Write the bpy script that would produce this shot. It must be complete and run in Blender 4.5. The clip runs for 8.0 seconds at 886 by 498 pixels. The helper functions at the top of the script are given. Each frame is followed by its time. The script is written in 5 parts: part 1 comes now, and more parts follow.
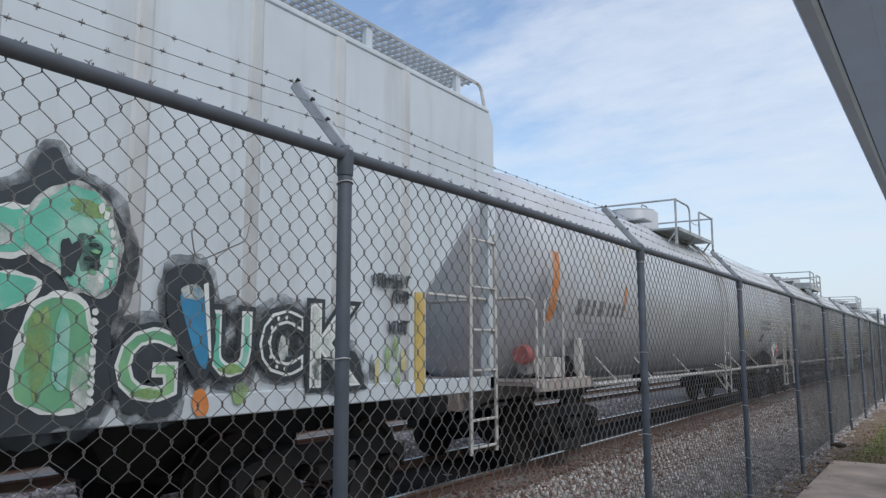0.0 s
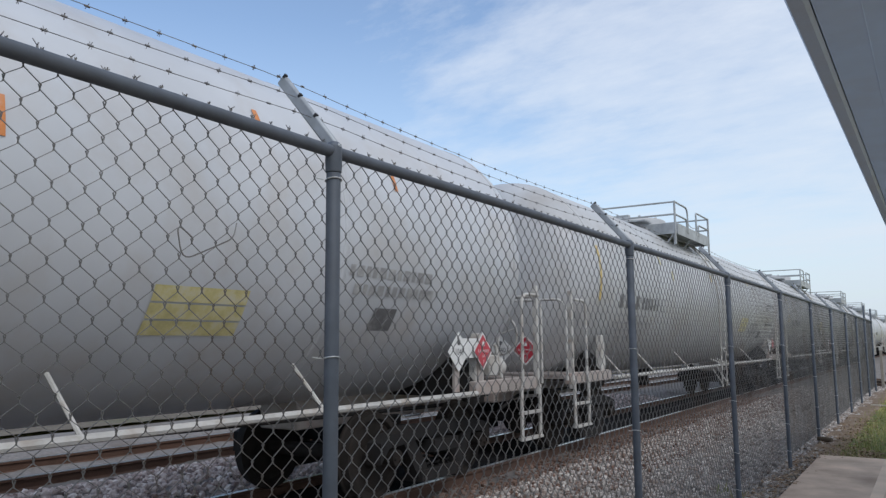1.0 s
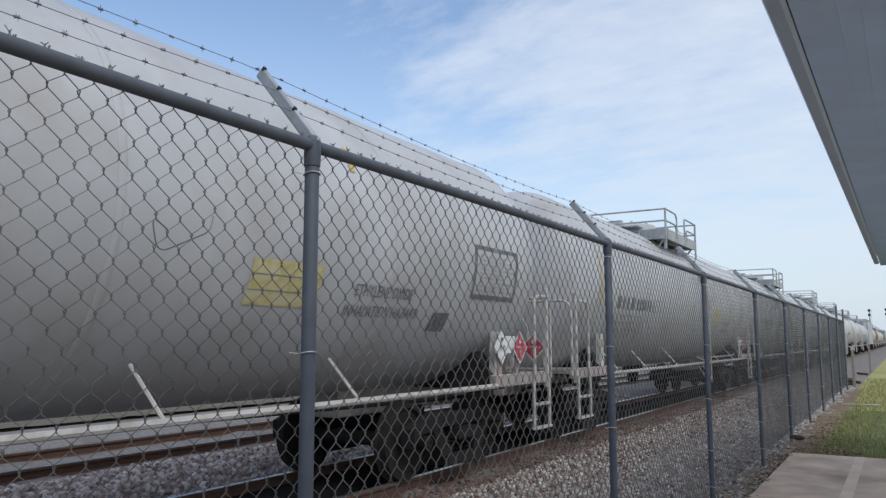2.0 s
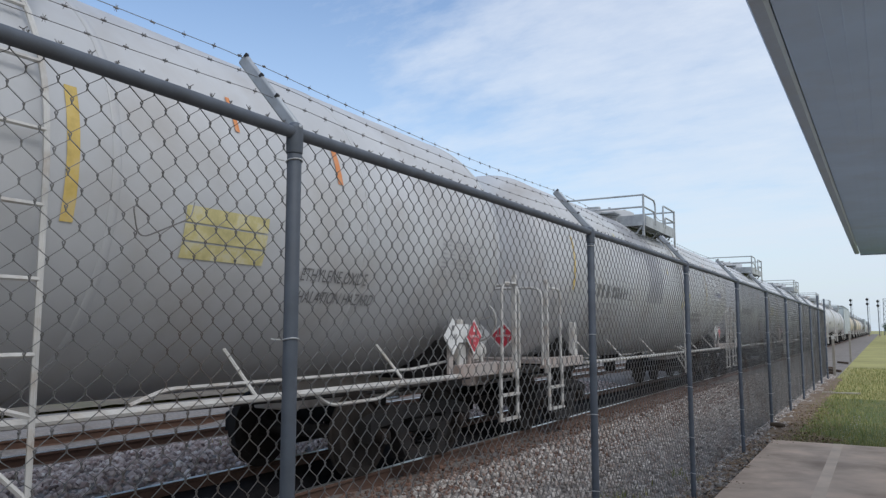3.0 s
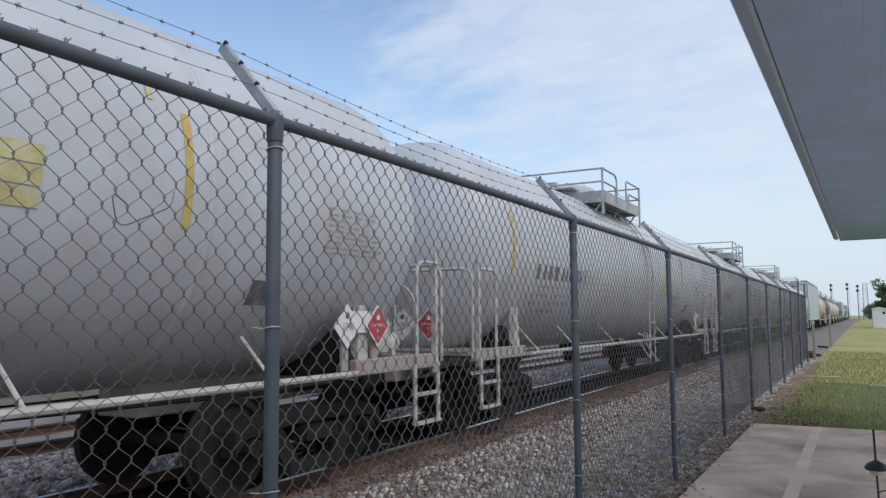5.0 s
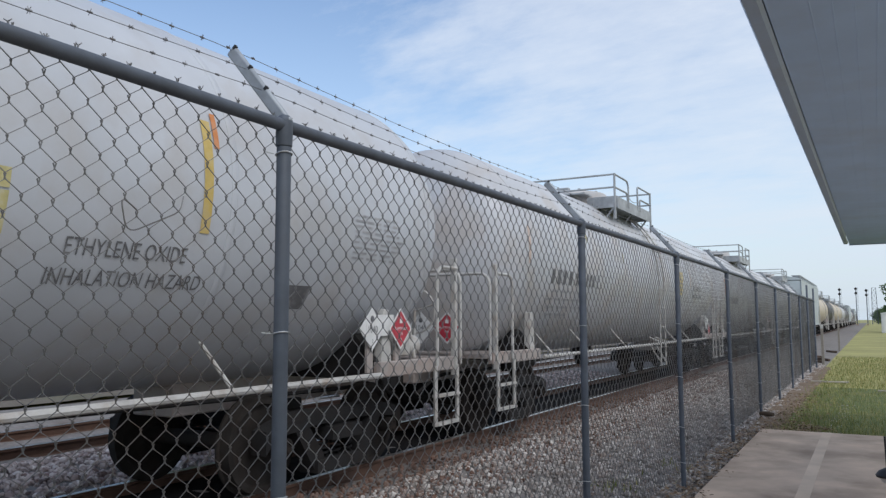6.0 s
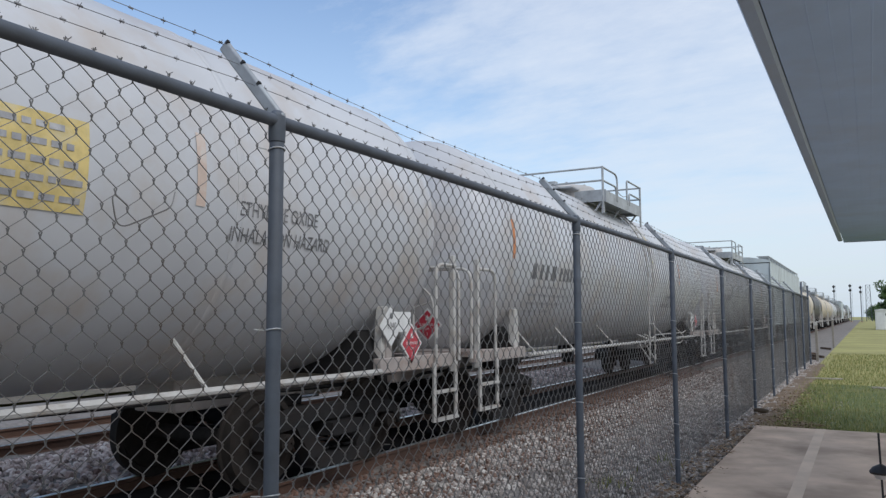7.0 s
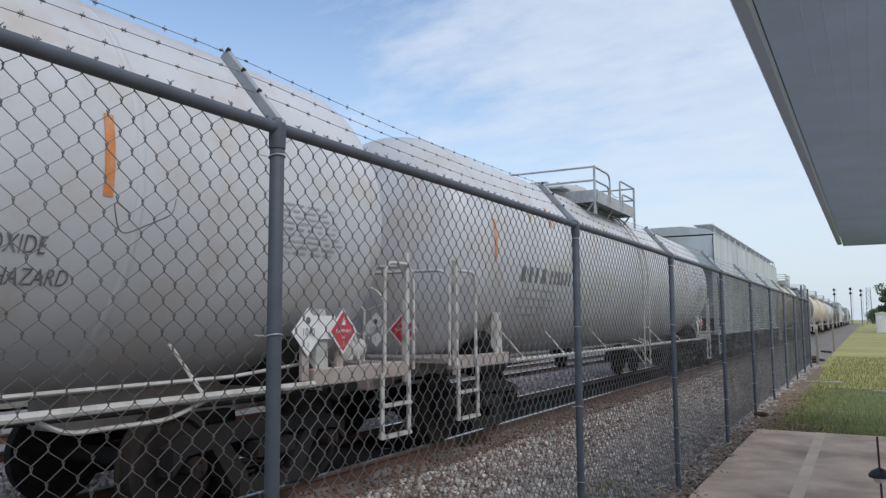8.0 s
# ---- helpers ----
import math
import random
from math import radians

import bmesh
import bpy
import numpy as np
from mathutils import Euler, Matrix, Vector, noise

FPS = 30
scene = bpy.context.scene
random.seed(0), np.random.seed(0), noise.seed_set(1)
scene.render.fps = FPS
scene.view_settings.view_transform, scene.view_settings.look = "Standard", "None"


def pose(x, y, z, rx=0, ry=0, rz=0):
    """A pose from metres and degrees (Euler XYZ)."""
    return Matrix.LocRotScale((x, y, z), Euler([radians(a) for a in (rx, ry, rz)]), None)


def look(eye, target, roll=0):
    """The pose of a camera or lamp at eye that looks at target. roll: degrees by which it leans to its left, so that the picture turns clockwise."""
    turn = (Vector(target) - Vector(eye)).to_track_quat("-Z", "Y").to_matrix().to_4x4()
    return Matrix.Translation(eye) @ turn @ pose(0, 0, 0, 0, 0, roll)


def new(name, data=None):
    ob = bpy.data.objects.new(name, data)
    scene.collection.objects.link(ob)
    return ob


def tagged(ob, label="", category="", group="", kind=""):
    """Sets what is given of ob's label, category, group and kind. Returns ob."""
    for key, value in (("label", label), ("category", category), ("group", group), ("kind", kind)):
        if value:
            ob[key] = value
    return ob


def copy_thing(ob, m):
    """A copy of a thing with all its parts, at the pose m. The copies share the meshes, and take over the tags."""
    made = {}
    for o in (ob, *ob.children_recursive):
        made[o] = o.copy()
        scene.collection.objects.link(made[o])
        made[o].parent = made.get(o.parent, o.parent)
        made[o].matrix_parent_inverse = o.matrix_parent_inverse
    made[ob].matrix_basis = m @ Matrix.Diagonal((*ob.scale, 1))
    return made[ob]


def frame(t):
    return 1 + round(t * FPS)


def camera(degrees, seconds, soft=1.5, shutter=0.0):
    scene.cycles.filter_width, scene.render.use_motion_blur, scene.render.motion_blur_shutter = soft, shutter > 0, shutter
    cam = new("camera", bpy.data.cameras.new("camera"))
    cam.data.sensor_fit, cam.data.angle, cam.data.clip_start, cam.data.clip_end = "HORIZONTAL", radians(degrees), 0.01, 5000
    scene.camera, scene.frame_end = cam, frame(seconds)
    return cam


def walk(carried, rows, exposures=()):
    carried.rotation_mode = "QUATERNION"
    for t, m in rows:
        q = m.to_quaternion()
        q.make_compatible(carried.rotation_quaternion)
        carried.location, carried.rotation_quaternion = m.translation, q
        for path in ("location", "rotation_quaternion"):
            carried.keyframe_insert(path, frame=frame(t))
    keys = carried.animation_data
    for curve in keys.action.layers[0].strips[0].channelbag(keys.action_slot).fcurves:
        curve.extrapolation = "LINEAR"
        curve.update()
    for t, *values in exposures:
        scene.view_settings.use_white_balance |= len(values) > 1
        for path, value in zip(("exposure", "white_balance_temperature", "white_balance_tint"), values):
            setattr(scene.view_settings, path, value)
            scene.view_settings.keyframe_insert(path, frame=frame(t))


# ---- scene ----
cam = camera(60.9, 8.0, soft=1.35)
walk(cam, [
    (0, look((-0.017, 0.07, 1.625), (-1.115, 1.722, 1.883), -0.1)),
    (0.5, look((-0.014, 0.075, 1.624), (-1.104, 1.733, 1.874), -0.5)),
    (1, look((-0.032, 0.085, 1.628), (-1.105, 1.754, 1.878), -0.4)),
    (2.5, look((-0.033, 0.091, 1.617), (-1.041, 1.803, 1.851), 0.0)),
    (3, look((-0.012, 0.085, 1.614), (-1.009, 1.805, 1.829), 0.0)),
    (3.5, look((-0.004, 0.086, 1.614), (-0.993, 1.813, 1.813), -0.0)),
    (4, look((-0.006, 0.083, 1.607), (-0.976, 1.822, 1.792), -0.2)),
    (4.5, look((0.005, 0.081, 1.608), (-0.953, 1.827, 1.788), -0.5)),
    (6, look((-0.011, 0.089, 1.623), (-0.99, 1.823, 1.813), -0.2)),
    (6.5, look((-0.012, 0.089, 1.62), (-0.988, 1.825, 1.811), -0.3)),
    (7, look((-0.011, 0.102, 1.622), (-0.98, 1.842, 1.804), -0.2)),
    (7.5, look((-0.007, 0.098, 1.621), (-0.974, 1.84, 1.802), -0.3)),
    (8, look((0.001, 0.087, 1.627), (-0.968, 1.826, 1.819), -0.3)),
])

# ---------------------------------------------------------------- light
SUN_EL, SUN_AZ = 47.0, 118.0      # degrees; azimuth from +Y clockwise
world = bpy.data.worlds.new("sky")
scene.world = world
world.use_nodes = True
wn, wl = world.node_tree.nodes, world.node_tree.links
wn.clear()
w_out = wn.new("ShaderNodeOutputWorld")
w_bg = wn.new("ShaderNodeBackground")
w_sky = wn.new("ShaderNodeTexSky")
w_sky.sky_type = "NISHITA"
w_sky.sun_disc = False
w_sky.sun_elevation, w_sky.sun_rotation = radians(SUN_EL), radians(SUN_AZ)
w_sky.air_density, w_sky.dust_density, w_sky.ozone_density = 1.0, 1.2, 1.2
w_co = wn.new("ShaderNodeTexCoord")
w_sep = wn.new("ShaderNodeSeparateXYZ")
wl.new(w_co.outputs["Generated"], w_sep.inputs[0])


def wmath(op, a, b=None):
    n = wn.new("ShaderNodeMath")
    n.operation = op
    for i, v in enumerate((a, b)):
        if v is None:
            continue
        if isinstance(v, (int, float)):
            n.inputs[i].default_value = v
        else:
            wl.new(v, n.inputs[i])
    return n.outputs[0]


def wramp(src, stops):
    n = wn.new("ShaderNodeValToRGB")
    el = n.color_ramp.elements
    while len(el) < len(stops):
        el.new(0.5)
    for e, (p, v) in zip(el, stops):
        e.position, e.color = p, (v, v, v, 1)
    wl.new(src, n.inputs[0])
    return n.outputs[0]


zz = wmath("ADD", wmath("MAXIMUM", w_sep.outputs[2], 0.0), 0.12)
cx = wmath("DIVIDE", w_sep.outputs[0], zz)
cy = wmath("DIVIDE", w_sep.outputs[1], zz)
w_com = wn.new("ShaderNodeCombineXYZ")
wl.new(wmath("ADD", wmath("MULTIPLY", cx, 0.55), wmath("MULTIPLY", cy, 0.25)), w_com.inputs[0])
wl.new(wmath("MULTIPLY", cy, 0.9), w_com.inputs[1])
w_n1 = wn.new("ShaderNodeTexNoise")
w_n1.inputs["Scale"].default_value = 0.75
w_n1.inputs["Detail"].default_value = 8.0
w_n1.inputs["Roughness"].default_value = 0.58
w_n1.inputs["Distortion"].default_value = 0.7
wl.new(w_com.outputs[0], w_n1.inputs["Vector"])
w_n2 = wn.new("ShaderNodeTexNoise")
w_n2.inputs["Scale"].default_value = 4.4
w_n2.inputs["Detail"].default_value = 7.0
w_n2.inputs["Roughness"].default_value = 0.65
wl.new(w_com.outputs[0], w_n2.inputs["Vector"])
# the veil of thin cloud is thicker towards the east half of the sky
drift = wmath("MULTIPLY", w_sep.outputs[0], 0.42)
dens = wmath("ADD", wmath("ADD", wmath("MULTIPLY", w_n1.outputs[0], 0.64), wmath("MULTIPLY", w_n2.outputs[0], 0.40)), drift)
cover = wramp(wmath("ADD", dens, 0.055), [(0.33, 0.0), (0.47, 0.52), (0.67, 1.0)])
haze = wramp(w_sep.outputs[2], [(0.0, 0.7), (0.14, 0.38), (0.4, 0.0)])
w_cl = wn.new("ShaderNodeMix")
w_cl.data_type = "RGBA"
wl.new(wmath("MULTIPLY", cover, 0.93), w_cl.inputs[0])
w_gain = wn.new("ShaderNodeVectorMath")
w_gain.operation = "SCALE"
w_gain.inputs["Scale"].default_value = 1.25
wl.new(w_sky.outputs[0], w_gain.inputs[0])
wl.new(w_gain.outputs[0], w_cl.inputs[6])
w_cl.inputs[7].default_value = (5.35, 5.72, 6.3, 1)
w_hz = wn.new("ShaderNodeMix")
w_hz.data_type = "RGBA"
wl.new(haze, w_hz.inputs[0])
wl.new(w_cl.outputs[2], w_hz.inputs[6])
w_hz.inputs[7].default_value = (3.6, 4.35, 5.15, 1)
wl.new(w_hz.outputs[2], w_bg.inputs[0])
w_bg.inputs[1].default_value = 0.15
wl.new(w_bg.outputs[0], w_out.inputs[0])

sun = new("sun", bpy.data.lights.new("sun", "SUN"))
sun.data.energy, sun.data.angle, sun.data.color = 1.05, radians(20.0), (1.0, 0.985, 0.965)
_a, _e = radians(SUN_AZ), radians(SUN_EL)
sun_at = Vector((math.sin(_a) * math.cos(_e), math.cos(_a) * math.cos(_e), math.sin(_e))) * 60
sun.matrix_world = look(sun_at, (0, 0, 0))
scene.view_settings.exposure = 0.07


# ---------------------------------------------------------------- materials
def mat(name, base, rough=0.6, metal=0.0, vary=0.25, scale=3.0, grain=40.0, bump=0.15, dirt=None, dirt_amt=0.0,
        dirt_scale=1.2, streak=False, rnd=0.0, spec=0.5, dirt_lo=0.5, dirt_hi=0.72):
    """Paint, metal, stone: a base colour with a slow and a fine variation, dirt patches or streaks, and fine relief."""
    m = bpy.data.materials.new(name)
    m.use_nodes = True
    n, l = m.node_tree.nodes, m.node_tree.links
    b = n["Principled BSDF"]
    b.inputs["Roughness"].default_value, b.inputs["Metallic"].default_value = rough, metal
    b.inputs["Specular IOR Level"].default_value = spec
    co = n.new("ShaderNodeTexCoord")

    def nz(s, detail, mapping=None):
        x = n.new("ShaderNodeTexNoise")
        x.inputs["Scale"].default_value, x.inputs["Detail"].default_value = s, detail
        x.inputs["Roughness"].default_value = 0.6
        if mapping:
            mp = n.new("ShaderNodeMapping")
            mp.inputs["Scale"].default_value = mapping
            l.new(co.outputs["Object"], mp.inputs[0])
            l.new(mp.outputs[0], x.inputs["Vector"])
        else:
            l.new(co.outputs["Object"], x.inputs["Vector"])
        return x.outputs[0]

    def mixc(f, a, c, kind="MIX"):
        x = n.new("ShaderNodeMix")
        x.data_type, x.blend_type = "RGBA", kind
        for i, v in ((0, f), (6, a), (7, c)):
            if isinstance(v, bpy.types.NodeSocket):
                l.new(v, x.inputs[i])
            else:
                x.inputs[i].default_value = v if i == 0 else (*v, 1)
        return x.outputs[2]

    def ramp(src, p0, p1):
        x = n.new("ShaderNodeMapRange")
        x.inputs[1].default_value, x.inputs[2].default_value = p0, p1
        l.new(src, x.inputs[0])
        return x.outputs[0]

    dark = tuple(c * (1 - vary) for c in base)
    lite = tuple(min(1.0, c * (1 + vary * 0.6)) for c in base)
    col = mixc(ramp(nz(scale, 4), 0.3, 0.7), dark, lite)
    fine = nz(grain, 3)
    col = mixc(ramp(fine, 0.2, 0.8), col, tuple(c * (1 - vary * 0.5) for c in base), "MIX") if vary > 0.3 else col
    if dirt:
        src = nz(dirt_scale, 6, (1.0, 3.2, 0.35) if streak else None)
        f = n.new("ShaderNodeMath")
        f.operation = "MULTIPLY"
        l.new(ramp(src, dirt_lo, dirt_hi), f.inputs[0])
        f.inputs[1].default_value = dirt_amt
        col = mixc(f.outputs[0], col, dirt)
    if rnd:
        oi = n.new("ShaderNodeObjectInfo")
        hv = n.new("ShaderNodeHueSaturation")
        mr = n.new("ShaderNodeMapRange")
        mr.inputs[3].default_value, mr.inputs[4].default_value = 1 - rnd, 1 + rnd
        l.new(oi.outputs["Random"], mr.inputs[0])
        l.new(mr.outputs[0], hv.inputs["Value"])
        l.new(col, hv.inputs["Color"])
        col = hv.outputs[0]
    l.new(col, b.inputs["Base Color"])
    if bump:
        bp = n.new("ShaderNodeBump")
        bp.inputs["Strength"].default_value, bp.inputs["Distance"].default_value = bump, 0.01
        l.new(fine, bp.inputs["Height"])
        l.new(bp.outputs[0], b.inputs["Normal"])
    return m


def island_mat(name, cols, rough=0.9, bump=0.3):
    """Loose pieces, each with its own colour out of a ramp."""
    m = mat(name, cols[0], rough, vary=0.2, grain=60, bump=bump)
    n, l = m.node_tree.nodes, m.node_tree.links
    g = n.new("ShaderNodeNewGeometry")
    r = n.new("ShaderNodeValToRGB")
    el = r.color_ramp.elements
    while len(el) < len(cols):
        el.new(0.5)
    for i, (e, c) in enumerate(zip(el, cols)):
        e.position, e.color = i / (len(cols) - 1), (*c, 1)
    l.new(g.outputs["Random Per Island"], r.inputs[0])
    l.new(r.outputs[0], n["Principled BSDF"].inputs["Base Color"])
    return m


GRIME = (0.10, 0.095, 0.09)
M_TANK = [
    mat("tank_paint_grey", (0.50, 0.52, 0.56), 0.38, vary=0.10, scale=0.9, grain=14, bump=0.04, dirt=(0.40, 0.36, 0.33), dirt_amt=0.55, dirt_scale=1.5, dirt_lo=0.47, dirt_hi=0.75),
    mat("tank_paint_white", (0.535, 0.545, 0.575), 0.38, vary=0.12, scale=0.6, grain=14, bump=0.05, dirt=(0.42, 0.33, 0.25), dirt_amt=0.6, dirt_scale=1.3, dirt_lo=0.48, dirt_hi=0.75),
    mat("tank_paint_soiled", (0.47, 0.48, 0.50), 0.42, vary=0.12, scale=0.8, grain=12, bump=0.05, dirt=(0.33, 0.30, 0.275), dirt_amt=0.6, dirt_scale=1.1, dirt_lo=0.46, dirt_hi=0.75),
    mat("tank_paint_beige", (0.62, 0.54, 0.43), 0.45, vary=0.16, scale=0.7, grain=12, bump=0.05, dirt=(0.22, 0.15, 0.10), dirt_amt=0.5, dirt_scale=0.8, streak=True),
    mat("tank_paint_black", (0.06, 0.06, 0.065), 0.45, vary=0.3, scale=0.8, grain=12, bump=0.05, dirt=(0.2, 0.17, 0.14), dirt_amt=0.4, dirt_scale=0.9, streak=True),
]
M_PIPE = mat("white_rail_paint", (0.50, 0.49, 0.475), 0.45, vary=0.2, scale=4, dirt=(0.28, 0.2, 0.14), dirt_amt=0.6, dirt_scale=5)
M_PINK = mat("sun_faded_sill_paint", (0.40, 0.355, 0.335), 0.55, vary=0.22, scale=3, dirt=(0.22, 0.12, 0.08), dirt_amt=0.7, dirt_scale=3)
M_TRUCK = mat("truck_cast_steel", (0.028, 0.027, 0.028), 0.9, spec=0.2, vary=0.35, scale=5, grain=60, bump=0.3, dirt=(0.03, 0.02, 0.015), dirt_amt=0.5, dirt_scale=4)
M_WHEEL = mat("wheel_steel", (0.030, 0.026, 0.024), 0.85, metal=0.0, spec=0.2, vary=0.3, scale=6, dirt=(0.035, 0.022, 0.016), dirt_amt=0.5, dirt_scale=5)
M_GRATE = mat("platform_steel", (0.38, 0.40, 0.42), 0.5, vary=0.2, scale=5, dirt=GRIME, dirt_amt=0.4, dirt_scale=4)
M_INK = mat("stencil_paint", (0.15, 0.15, 0.16), 0.6, vary=0.35, scale=8, dirt=(0.4, 0.4, 0.4), dirt_amt=0.55, dirt_scale=9)
M_FADED = mat("faded_stencil_paint", (0.33, 0.33, 0.34), 0.6, vary=0.35, scale=8, dirt=(0.5, 0.5, 0.5), dirt_amt=0.7, dirt_scale=8)
M_YELLOW = mat("yellow_sheeting", (0.58, 0.42, 0.12), 0.45, vary=0.25, scale=6, dirt=(0.4, 0.36, 0.28), dirt_amt=0.6, dirt_scale=6)
M_ORANGE = mat("orange_sheeting", (0.62, 0.22, 0.06), 0.45, vary=0.25, scale=6, dirt=(0.4, 0.34, 0.3), dirt_amt=0.6, dirt_scale=6)
M_DECALY = mat("faded_yellow_decal", (0.56, 0.50, 0.24), 0.5, vary=0.25, scale=9, dirt=(0.5, 0.5, 0.48), dirt_amt=0.7, dirt_scale=9)
M_PANEL = mat("sun_bleached_panel", (0.64, 0.50, 0.20), 0.5, vary=0.2, scale=7, dirt=(0.58, 0.54, 0.42), dirt_amt=0.8, dirt_scale=5)
M_PALESTRIP = mat("bleached_pink_strip", (0.60, 0.47, 0.40), 0.5, vary=0.15, scale=7, dirt=(0.56, 0.55, 0.54), dirt_amt=0.8, dirt_scale=7)
M_PALEINK = mat("washed_out_stencil", (0.36, 0.36, 0.38), 0.6, vary=0.25, scale=8, dirt=(0.52, 0.52, 0.53), dirt_amt=0.7, dirt_scale=8)
M_PATCH = mat("dark_repaint", (0.27, 0.275, 0.30), 0.45, vary=0.2, scale=2, dirt=(0.40, 0.39, 0.40), dirt_amt=0.7, dirt_scale=1.6)
M_BLUEINK = mat("faded_blue_stencil", (0.17, 0.19, 0.33), 0.6, vary=0.3, scale=8, dirt=(0.45, 0.45, 0.5), dirt_amt=0.6, dirt_scale=8)
M_OLDRED = mat("faded_red_paint", (0.42, 0.12, 0.12), 0.6, vary=0.3, scale=9, dirt=(0.3, 0.2, 0.17), dirt_amt=0.7, dirt_scale=8)
M_RED = mat("placard_red", (0.50, 0.045, 0.07), 0.4, vary=0.15, scale=8)
M_WHITE = mat("placard_white", (0.74, 0.74, 0.74), 0.4, vary=0.1, scale=8)
M_HOPPER = mat("hopper_paint", (0.555, 0.61, 0.66), 0.5, vary=0.1, scale=0.8, grain=20, bump=0.05, dirt=(0.32, 0.31, 0.29), dirt_amt=0.4, dirt_scale=0.9, streak=True)
M_HOPGREEN = mat("hopper_paint_grey_green", (0.48, 0.53, 0.55), 0.5, vary=0.12, scale=0.8, grain=20, bump=0.05, dirt=(0.22, 0.22, 0.21), dirt_amt=0.5, dirt_scale=0.9, streak=True)
# darker than M_HOPPER: shading of the ribs painted in, plus dirt streaks
M_RIBSHADE = mat("hopper_rib_shaded_paint", (0.47, 0.485, 0.50), 0.5, vary=0.15, scale=1.5, grain=20, bump=0.05, dirt=(0.27, 0.27, 0.26), dirt_amt=0.6, dirt_scale=1.1, streak=True)
M_GRN = mat("spray_paint_green", (0.16, 0.42, 0.24), 0.45, vary=0.4, scale=2.5, dirt=(0.36, 0.52, 0.22), dirt_amt=0.8, dirt_scale=1.6)
M_TEAL = mat("spray_paint_mint", (0.13, 0.50, 0.38), 0.45, vary=0.35, scale=2.5, dirt=(0.55, 0.65, 0.6), dirt_amt=0.7, dirt_scale=2.2)
M_BLUE = mat("spray_paint_blue", (0.04, 0.24, 0.44), 0.45, vary=0.35, scale=3)
M_BLACK = mat("spray_paint_black", (0.03, 0.04, 0.05), 0.5, vary=0.3, scale=4)
M_SPWHITE = mat("spray_paint_white", (0.66, 0.69, 0.68), 0.5, vary=0.15, scale=4)


def overspray(name, base, most):
    """Thin uneven spray mist that lets the paint below show through."""
    m = mat(name, base, 0.6, vary=0.2, scale=6)
    n, l = m.node_tree.nodes, m.node_tree.links
    co, nz, mr = n.new("ShaderNodeTexCoord"), n.new("ShaderNodeTexNoise"), n.new("ShaderNodeMapRange")
    nz.inputs["Scale"].default_value, nz.inputs["Detail"].default_value = 9.0, 5.0
    l.new(co.outputs["Object"], nz.inputs["Vector"])
    mr.inputs[1].default_value, mr.inputs[2].default_value, mr.inputs[4].default_value = 0.3, 0.7, most
    l.new(nz.outputs[0], mr.inputs[0])
    l.new(mr.outputs[0], n["Principled BSDF"].inputs["Alpha"])
    return m


M_MIST = overspray("black_spray_mist", (0.03, 0.04, 0.05), 0.55)
M_MISTG = overspray("green_spray_mist", (0.30, 0.45, 0.18), 0.8)
M_MISTW = overspray("white_spray_mist", (0.66, 0.70, 0.68), 0.8)
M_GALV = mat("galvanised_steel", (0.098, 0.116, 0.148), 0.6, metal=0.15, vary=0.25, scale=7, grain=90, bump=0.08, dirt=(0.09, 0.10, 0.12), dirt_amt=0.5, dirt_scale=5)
M_ARM = mat("galvanised_arm", (0.42, 0.45, 0.49), 0.5, metal=0.5, vary=0.2, scale=9, dirt=(0.2, 0.2, 0.2), dirt_amt=0.4, dirt_scale=12)
M_WIRE = mat("weathered_wire", (0.235, 0.235, 0.24), 0.45, metal=0.6, vary=0.3, scale=3, dirt=(0.13, 0.08, 0.05), dirt_amt=0.6, dirt_scale=2)
M_TIEW = mat("bright_tie_wire", (0.6, 0.62, 0.64), 0.4, metal=0.6, vary=0.15)
M_RAIL = mat("rusty_rail_side", (0.12, 0.065, 0.045), 0.8, vary=0.35, scale=4, grain=70, bump=0.25, dirt=(0.06, 0.045, 0.04), dirt_amt=0.6)
M_RAILTOP = mat("polished_rail_head", (0.62, 0.62, 0.62), 0.28, metal=0.9, vary=0.15, scale=5)
M_TIE = mat("creosoted_timber", (0.085, 0.06, 0.045), 0.9, vary=0.4, scale=5, grain=45, bump=0.5, dirt=(0.17, 0.12, 0.09), dirt_amt=0.6, dirt_scale=3, rnd=0.3)
M_BED = mat("ballast_bed", (0.25, 0.23, 0.22), 0.95, vary=0.5, scale=16, grain=28, bump=1.0, dirt=(0.10, 0.07, 0.05), dirt_amt=0.6, dirt_scale=1.0)
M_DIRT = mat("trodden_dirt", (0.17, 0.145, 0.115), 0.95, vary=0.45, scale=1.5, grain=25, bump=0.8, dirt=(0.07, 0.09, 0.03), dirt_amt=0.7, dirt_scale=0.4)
# near-black ballast: the shade under the train put into the colour
M_TRAINSHADE = mat("oily_ballast", (0.022, 0.021, 0.022), 1.0, spec=0.05, vary=0.5, scale=9, grain=28, bump=1.0, dirt=(0.03, 0.022, 0.018), dirt_amt=0.5, dirt_scale=2)
M_STONE = island_mat("ballast_stone", [(0.16, 0.14, 0.13), (0.36, 0.33, 0.305), (0.48, 0.445, 0.42), (0.27, 0.21, 0.18), (0.66, 0.63, 0.60)])
# pinkish, and lighter than M_STONE to make up for the train's shadow
M_PINKSTONE = island_mat("lightened_pink_stone", [(0.16, 0.125, 0.12), (0.46, 0.38, 0.355), (0.66, 0.57, 0.54), (0.30, 0.21, 0.19), (0.80, 0.74, 0.71)])
M_RUSTONE = island_mat("rust_stained_stone", [(0.10, 0.06, 0.045), (0.17, 0.095, 0.07), (0.24, 0.17, 0.14), (0.13, 0.085, 0.07)])
